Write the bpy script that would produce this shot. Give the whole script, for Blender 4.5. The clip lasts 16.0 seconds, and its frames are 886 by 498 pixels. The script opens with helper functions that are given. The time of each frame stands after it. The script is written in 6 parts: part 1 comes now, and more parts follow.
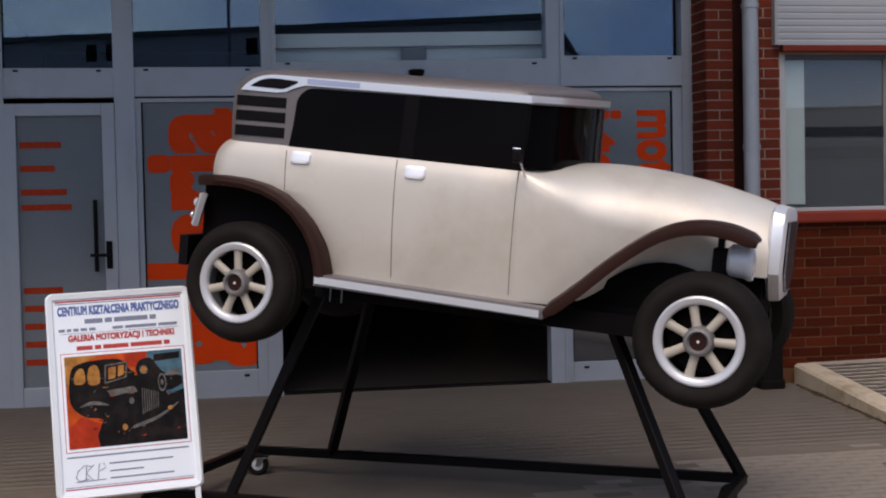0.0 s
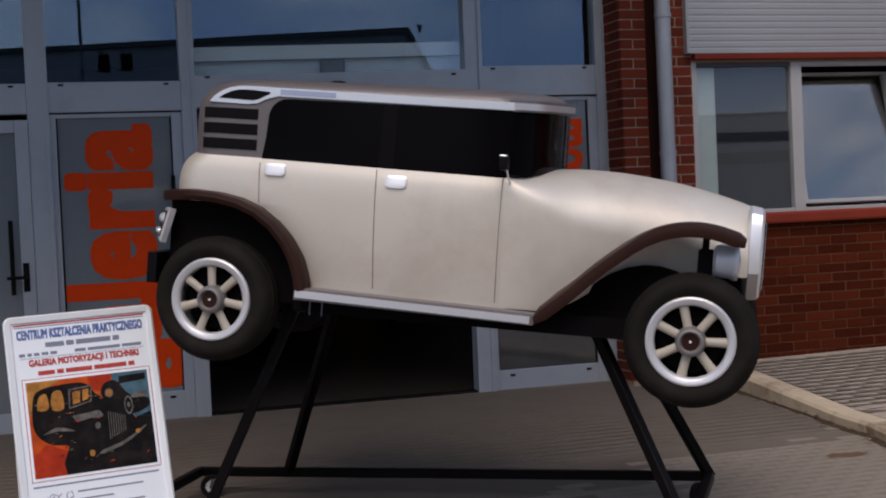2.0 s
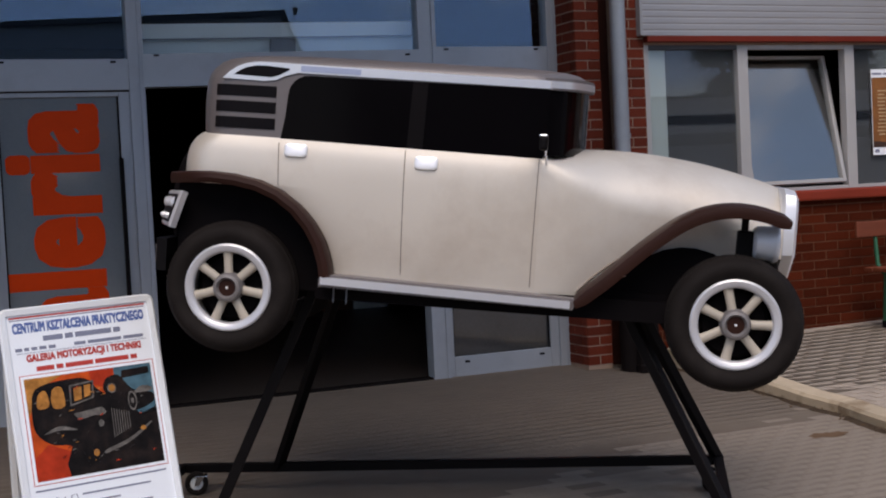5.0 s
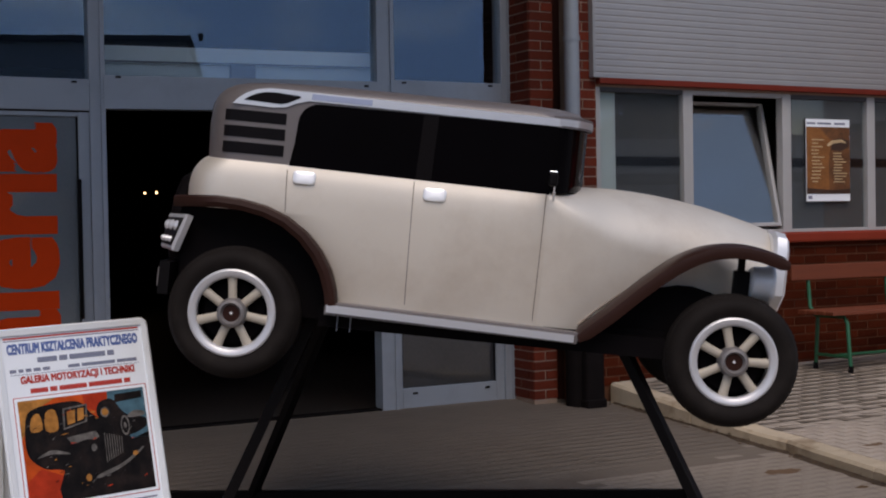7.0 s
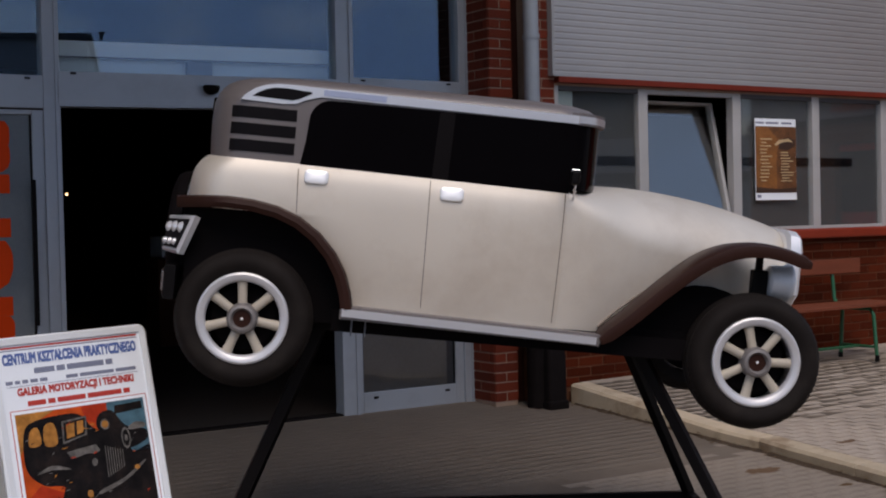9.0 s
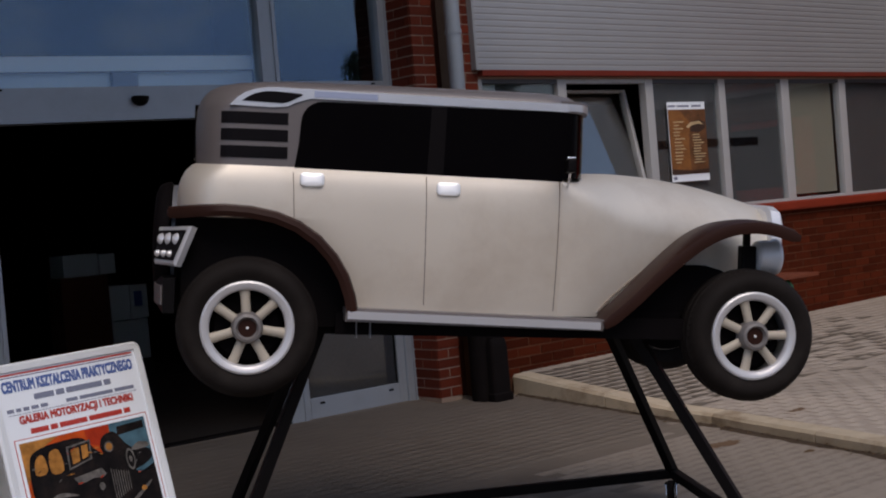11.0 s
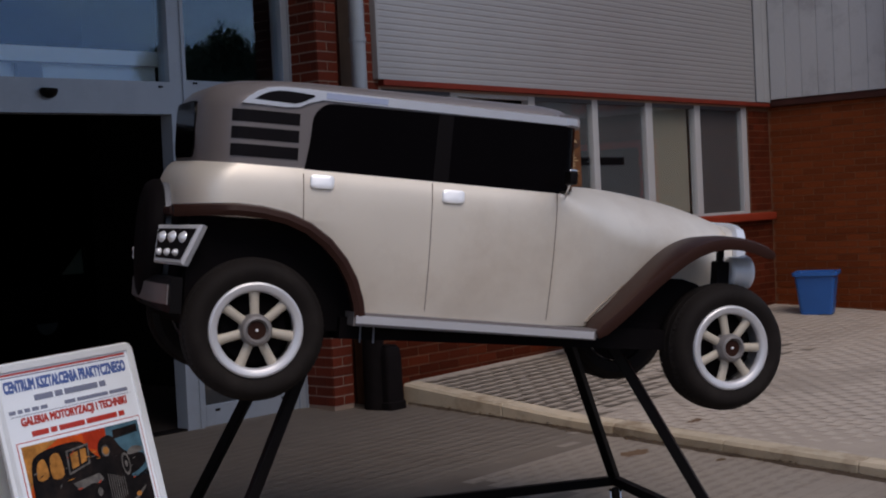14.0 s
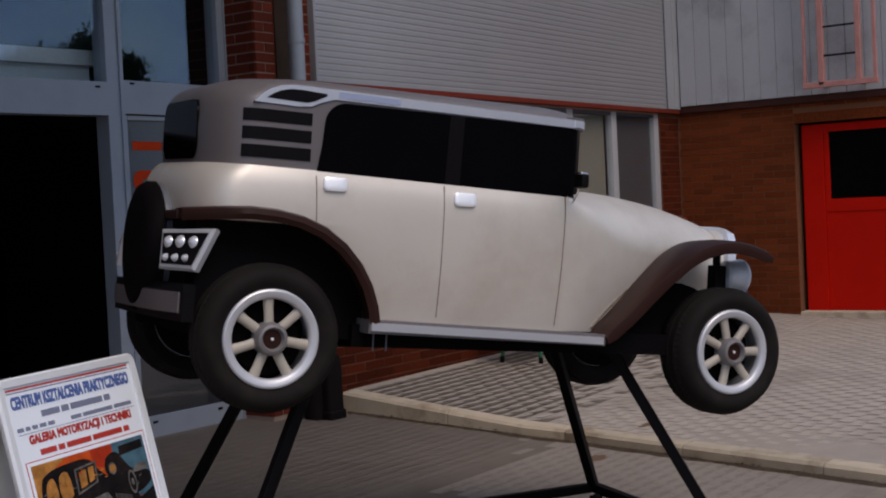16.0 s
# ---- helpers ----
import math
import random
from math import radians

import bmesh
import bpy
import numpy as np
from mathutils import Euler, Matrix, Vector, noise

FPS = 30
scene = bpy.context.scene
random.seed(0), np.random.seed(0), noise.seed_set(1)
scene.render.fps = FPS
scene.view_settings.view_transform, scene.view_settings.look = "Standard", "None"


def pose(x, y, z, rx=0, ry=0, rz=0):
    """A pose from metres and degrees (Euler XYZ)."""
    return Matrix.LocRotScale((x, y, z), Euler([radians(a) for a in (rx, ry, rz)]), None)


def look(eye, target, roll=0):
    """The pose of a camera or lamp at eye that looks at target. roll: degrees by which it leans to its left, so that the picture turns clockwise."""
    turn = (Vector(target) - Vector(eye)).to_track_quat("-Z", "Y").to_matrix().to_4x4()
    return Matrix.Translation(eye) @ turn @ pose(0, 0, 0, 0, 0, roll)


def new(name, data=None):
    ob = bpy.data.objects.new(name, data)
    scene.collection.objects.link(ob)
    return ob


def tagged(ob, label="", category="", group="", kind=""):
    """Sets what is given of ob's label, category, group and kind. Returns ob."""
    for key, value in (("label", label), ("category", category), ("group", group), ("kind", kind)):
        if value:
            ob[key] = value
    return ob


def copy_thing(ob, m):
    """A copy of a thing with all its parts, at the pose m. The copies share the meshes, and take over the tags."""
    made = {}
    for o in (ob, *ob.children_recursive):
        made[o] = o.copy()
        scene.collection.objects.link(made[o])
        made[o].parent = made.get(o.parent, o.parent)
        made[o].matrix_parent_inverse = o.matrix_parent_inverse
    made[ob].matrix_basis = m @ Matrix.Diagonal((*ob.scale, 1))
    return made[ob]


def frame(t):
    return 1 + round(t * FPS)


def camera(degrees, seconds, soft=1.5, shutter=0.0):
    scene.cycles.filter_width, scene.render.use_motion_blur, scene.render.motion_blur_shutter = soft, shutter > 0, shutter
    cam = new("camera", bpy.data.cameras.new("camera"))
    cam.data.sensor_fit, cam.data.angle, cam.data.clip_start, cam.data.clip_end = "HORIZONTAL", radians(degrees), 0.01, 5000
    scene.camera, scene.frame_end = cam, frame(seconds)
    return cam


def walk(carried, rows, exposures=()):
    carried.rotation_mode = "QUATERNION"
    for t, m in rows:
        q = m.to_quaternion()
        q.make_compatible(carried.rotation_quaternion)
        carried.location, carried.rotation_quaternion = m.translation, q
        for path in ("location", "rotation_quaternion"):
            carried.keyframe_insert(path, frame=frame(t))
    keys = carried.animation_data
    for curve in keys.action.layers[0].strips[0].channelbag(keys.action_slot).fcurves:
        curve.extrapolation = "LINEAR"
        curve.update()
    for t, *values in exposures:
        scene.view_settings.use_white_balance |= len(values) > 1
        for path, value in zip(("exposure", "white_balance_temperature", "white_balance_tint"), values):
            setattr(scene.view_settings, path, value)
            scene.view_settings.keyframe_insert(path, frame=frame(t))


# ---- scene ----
cam = camera(37.2, 16.0, soft=2.0)
PATH = [
    (0, (0.096, -0.243, 1.546), (0.447, 1.724, 1.476), -1.2),
    (0.5, (-0.034, -0.118, 1.536), (0.381, 1.837, 1.456), -0.6),
    (1, (-0.145, -0.06, 1.536), (0.333, 1.88, 1.454), -0.7),
    (1.5, (-0.291, -0.051, 1.536), (0.235, 1.877, 1.478), -1.2),
    (2, (-0.497, -0.067, 1.539), (0.085, 1.846, 1.484), -2.6),
    (2.5, (-0.655, -0.074, 1.556), (-0.023, 1.823, 1.508), -1.4),
    (3, (-0.715, -0.033, 1.55), (-0.057, 1.855, 1.506), -1.9),
    (3.5, (-0.778, 0.062, 1.54), (-0.097, 1.941, 1.481), -2.4),
    (4, (-0.865, 0.202, 1.543), (-0.162, 2.073, 1.458), -2.2),
    (6.5, (-1.565, 0.517, 1.579), (-0.623, 2.281, 1.519), -2.5),
    (7, (-1.642, 0.57, 1.57), (-0.693, 2.33, 1.528), -1.0),
    (7.5, (-1.742, 0.72, 1.574), (-0.762, 2.463, 1.518), -2.0),
    (8, (-1.832, 0.864, 1.58), (-0.816, 2.586, 1.523), -1.7),
    (8.5, (-1.893, 0.92, 1.582), (-0.86, 2.632, 1.532), -1.6),
    (9, (-2.012, 0.99, 1.578), (-0.921, 2.666, 1.534), -1.3),
    (11.5, (-2.554, 1.458, 1.594), (-1.26, 2.982, 1.538), -4.3),
    (12, (-2.636, 1.58, 1.6), (-1.293, 3.061, 1.552), -2.3),
    (12.5, (-2.755, 1.689, 1.595), (-1.366, 3.128, 1.544), -1.8),
    (13, (-2.952, 1.783, 1.62), (-1.495, 3.151, 1.556), -2.9),
    (13.5, (-3.095, 1.879, 1.631), (-1.599, 3.205, 1.572), -3.4),
    (14, (-3.168, 1.975, 1.63), (-1.663, 3.291, 1.571), -2.8),
    (14.5, (-3.219, 2.123, 1.633), (-1.701, 3.423, 1.57), -3.1),
    (15, (-3.26, 2.276, 1.645), (-1.707, 3.536, 1.596), -4.4),
    (15.5, (-3.317, 2.398, 1.644), (-1.731, 3.615, 1.596), -3.2),
    (16, (-3.433, 2.553, 1.647), (-1.798, 3.703, 1.588), -2.8),
]
walk(cam, [(t, look(eye, target, roll)) for t, eye, target, roll in PATH],
     exposures=[(0.0, 0.03, 7250, 17), (0.5, 0.09, 7250, 17), (1.0, 0.11, 7250, 17), (1.5, -0.05, 7200, 17), (2.0, -0.21, 7200, 17), (2.5, -0.35, 7200, 17), (3.0, -0.38, 7150, 17), (3.5, -0.35, 7150, 17), (4.0, -0.02, 7200, 17), (6.5, -0.19, 7200, 17), (7.0, -0.33, 7200, 17), (8.0, -0.30, 7200, 17), (9.0, -0.30, 7200, 17), (11.5, -0.48, 7150, 17), (13.0, -0.45, 7000, 17), (15.5, -0.42, 6950, 17), (16.0, -0.40, 6950, 17)])

# ---- light ----
world = bpy.data.worlds.new("sky")
scene.world = world
world.use_nodes = True
wn, wl = world.node_tree.nodes, world.node_tree.links
wn.clear()
SUN_EL, SUN_AZ = 52.0, 203.0
sky = wn.new("ShaderNodeTexSky")
sky.sky_type, sky.sun_disc = "NISHITA", False
sky.sun_elevation, sky.sun_rotation = radians(SUN_EL), radians(SUN_AZ)
coord = wn.new("ShaderNodeTexCoord")
squash = wn.new("ShaderNodeMapping")
squash.inputs["Scale"].default_value = (1.0, 1.0, 3.0)
squash.inputs["Location"].default_value = (3.1, 1.7, 0.4)
clouds = wn.new("ShaderNodeTexNoise")
clouds.inputs["Scale"].default_value, clouds.inputs["Detail"].default_value, clouds.inputs["Roughness"].default_value = 3.0, 7.0, 0.55
ramp = wn.new("ShaderNodeValToRGB")
ramp.color_ramp.elements[0].position, ramp.color_ramp.elements[1].position = 0.40, 0.60
veil = wn.new("ShaderNodeMix")
veil.data_type = "RGBA"
veil.inputs["B"].default_value = (2.2, 3.4, 5.7, 1)
puffs = wn.new("ShaderNodeTexNoise")
puffs.inputs["Scale"].default_value, puffs.inputs["Detail"].default_value, puffs.inputs["Roughness"].default_value = 4.5, 8.0, 0.6
shift = wn.new("ShaderNodeMapping")
shift.inputs["Scale"].default_value = (1.0, 1.0, 2.2)
shift.inputs["Location"].default_value = (0.7, 5.2, 2.4)
edge = wn.new("ShaderNodeMapRange")
edge.inputs["From Min"].default_value, edge.inputs["From Max"].default_value, edge.inputs["To Max"].default_value = 0.52, 0.70, 0.55
white_cloud = wn.new("ShaderNodeMix")
white_cloud.data_type = "RGBA"
white_cloud.inputs["B"].default_value = (8.0, 8.4, 9.2, 1)
back = wn.new("ShaderNodeBackground")
back.inputs["Strength"].default_value = 0.15
out = wn.new("ShaderNodeOutputWorld")
wl.new(coord.outputs["Generated"], squash.inputs["Vector"])
wl.new(squash.outputs["Vector"], clouds.inputs["Vector"])
wl.new(clouds.outputs["Fac"], ramp.inputs["Fac"])
wl.new(ramp.outputs["Color"], veil.inputs["Factor"])
wl.new(sky.outputs["Color"], veil.inputs["A"])
wl.new(coord.outputs["Generated"], shift.inputs["Vector"])
wl.new(shift.outputs["Vector"], puffs.inputs["Vector"])
wl.new(puffs.outputs["Fac"], edge.inputs["Value"])
wl.new(edge.outputs["Result"], white_cloud.inputs["Factor"])
wl.new(veil.outputs["Result"], white_cloud.inputs["A"])
wl.new(white_cloud.outputs["Result"], back.inputs["Color"])
wl.new(back.outputs["Background"], out.inputs["Surface"])

sun = new("sun", bpy.data.lights.new("sun", "SUN"))
sun.data.energy, sun.data.angle, sun.data.color = 2.1, radians(40), (1.0, 0.96, 0.92)
_a, _e = radians(SUN_AZ), radians(SUN_EL)
sun.matrix_world = look((math.sin(_a) * math.cos(_e) * 60, math.cos(_a) * math.cos(_e) * 60, math.sin(_e) * 60), (0, 0, 0))

# ---- materials ----


def mat(name, col, rough=0.6, metal=0.0, var=0.12, scale=6.0, fine=60.0, bump=0.15, coat=0.0, rand=0.0, island=0.0,
        stain=None, ior=1.5, trans=0.0, emit=0.0, stretch=(1, 1, 1), rough_var=0.1, spec=0.5):
    m = bpy.data.materials.new(name)
    m.use_nodes = True
    n, l = m.node_tree.nodes, m.node_tree.links
    b = n["Principled BSDF"]
    b.inputs["Roughness"].default_value, b.inputs["Metallic"].default_value, b.inputs["IOR"].default_value = rough, metal, ior
    b.inputs["Coat Weight"].default_value, b.inputs["Coat Roughness"].default_value = coat, 0.08
    b.inputs["Transmission Weight"].default_value = trans
    b.inputs["Specular IOR Level"].default_value = spec
    if trans:
        b.inputs["Base Color"].default_value = (*col, 1)
        return m
    tc = n.new("ShaderNodeTexCoord")
    mp = n.new("ShaderNodeMapping")
    mp.inputs["Scale"].default_value = stretch
    l.new(tc.outputs["Object"], mp.inputs["Vector"])
    big, small = n.new("ShaderNodeTexNoise"), n.new("ShaderNodeTexNoise")
    for t, s, d in ((big, scale, 5.0), (small, fine, 3.0)):
        t.inputs["Scale"].default_value, t.inputs["Detail"].default_value = s, d
        l.new(mp.outputs["Vector"], t.inputs["Vector"])
    add = n.new("ShaderNodeMath")
    add.operation = "MULTIPLY_ADD"
    add.inputs[1].default_value = 0.4
    l.new(small.outputs["Fac"], add.inputs[0])
    half = n.new("ShaderNodeMath")
    half.operation = "MULTIPLY"
    half.inputs[1].default_value = 0.6
    l.new(big.outputs["Fac"], half.inputs[0])
    l.new(half.outputs[0], add.inputs[2])
    value = add.outputs[0]
    if rand or island:
        src = n.new("ShaderNodeObjectInfo") if rand else n.new("ShaderNodeNewGeometry")
        sock = src.outputs["Random"] if rand else src.outputs["Random Per Island"]
        mr = n.new("ShaderNodeMath")
        mr.operation = "MULTIPLY_ADD"
        mr.inputs[1].default_value = rand or island
        l.new(sock, mr.inputs[0])
        sub = n.new("ShaderNodeMath")
        sub.operation = "SUBTRACT"
        sub.inputs[1].default_value = (rand or island) / 2
        l.new(value, sub.inputs[0])
        l.new(sub.outputs[0], mr.inputs[2])
        value = mr.outputs[0]
    mapped = n.new("ShaderNodeMapRange")
    mapped.inputs["From Min"].default_value, mapped.inputs["From Max"].default_value = 0.25, 0.75
    l.new(value, mapped.inputs["Value"])
    mix = n.new("ShaderNodeMix")
    mix.data_type = "RGBA"
    mix.inputs["A"].default_value = (*[c * (1 - var) for c in col], 1)
    mix.inputs["B"].default_value = (*[min(1, c * (1 + var)) for c in col], 1)
    l.new(mapped.outputs["Result"], mix.inputs["Factor"])
    result = mix.outputs["Result"]
    if stain:
        sc, amount, size = stain
        st = n.new("ShaderNodeTexNoise")
        st.inputs["Scale"].default_value, st.inputs["Detail"].default_value, st.inputs["Roughness"].default_value = size, 6.0, 0.65
        l.new(tc.outputs["Object"], st.inputs["Vector"])
        sr = n.new("ShaderNodeMapRange")
        sr.inputs["From Min"].default_value, sr.inputs["From Max"].default_value, sr.inputs["To Max"].default_value = 0.5, 0.72, amount
        l.new(st.outputs["Fac"], sr.inputs["Value"])
        m2 = n.new("ShaderNodeMix")
        m2.data_type = "RGBA"
        m2.inputs["B"].default_value = (*sc, 1)
        l.new(sr.outputs["Result"], m2.inputs["Factor"])
        l.new(result, m2.inputs["A"])
        result = m2.outputs["Result"]
    l.new(result, b.inputs["Base Color"])
    rr = n.new("ShaderNodeMapRange")
    rr.inputs["To Min"].default_value, rr.inputs["To Max"].default_value = max(0.02, rough - rough_var), min(1, rough + rough_var)
    l.new(small.outputs["Fac"], rr.inputs["Value"])
    l.new(rr.outputs["Result"], b.inputs["Roughness"])
    if bump:
        bp = n.new("ShaderNodeBump")
        bp.inputs["Strength"].default_value, bp.inputs["Distance"].default_value = bump, 0.004
        l.new(small.outputs["Fac"], bp.inputs["Height"])
        l.new(bp.outputs["Normal"], b.inputs["Normal"])
    if emit:
        b.inputs["Emission Color"].default_value, b.inputs["Emission Strength"].default_value = (*col, 1), emit
    return m



def thin_glass(name, tint, share, coating=(0.62, 0.80, 1.0)):
    """A pane that lets light straight through and mirrors a share of it, more at a slant."""
    m = bpy.data.materials.new(name)
    m.use_nodes = True
    n, l = m.node_tree.nodes, m.node_tree.links
    n.clear()
    clear, gloss, mix, o = (n.new(k) for k in ("ShaderNodeBsdfTransparent", "ShaderNodeBsdfGlossy", "ShaderNodeMixShader", "ShaderNodeOutputMaterial"))
    clear.inputs["Color"].default_value = (*tint, 1)
    gloss.inputs["Roughness"].default_value = 0.0
    gloss.inputs["Color"].default_value = (*coating, 1)
    slant, power, gain = n.new("ShaderNodeLayerWeight"), n.new("ShaderNodeMath"), n.new("ShaderNodeMath")
    power.operation, gain.operation = "POWER", "MULTIPLY_ADD"
    power.inputs[1].default_value = 5.0
    gain.inputs[1].default_value, gain.inputs[2].default_value = 1.0 - share, share
    l.new(slant.outputs["Facing"], power.inputs[0])
    l.new(power.outputs[0], gain.inputs[0])
    l.new(gain.outputs[0], mix.inputs["Fac"])
    l.new(clear.outputs[0], mix.inputs[1])
    l.new(gloss.outputs[0], mix.inputs[2])
    l.new(mix.outputs[0], o.inputs["Surface"])
    return m


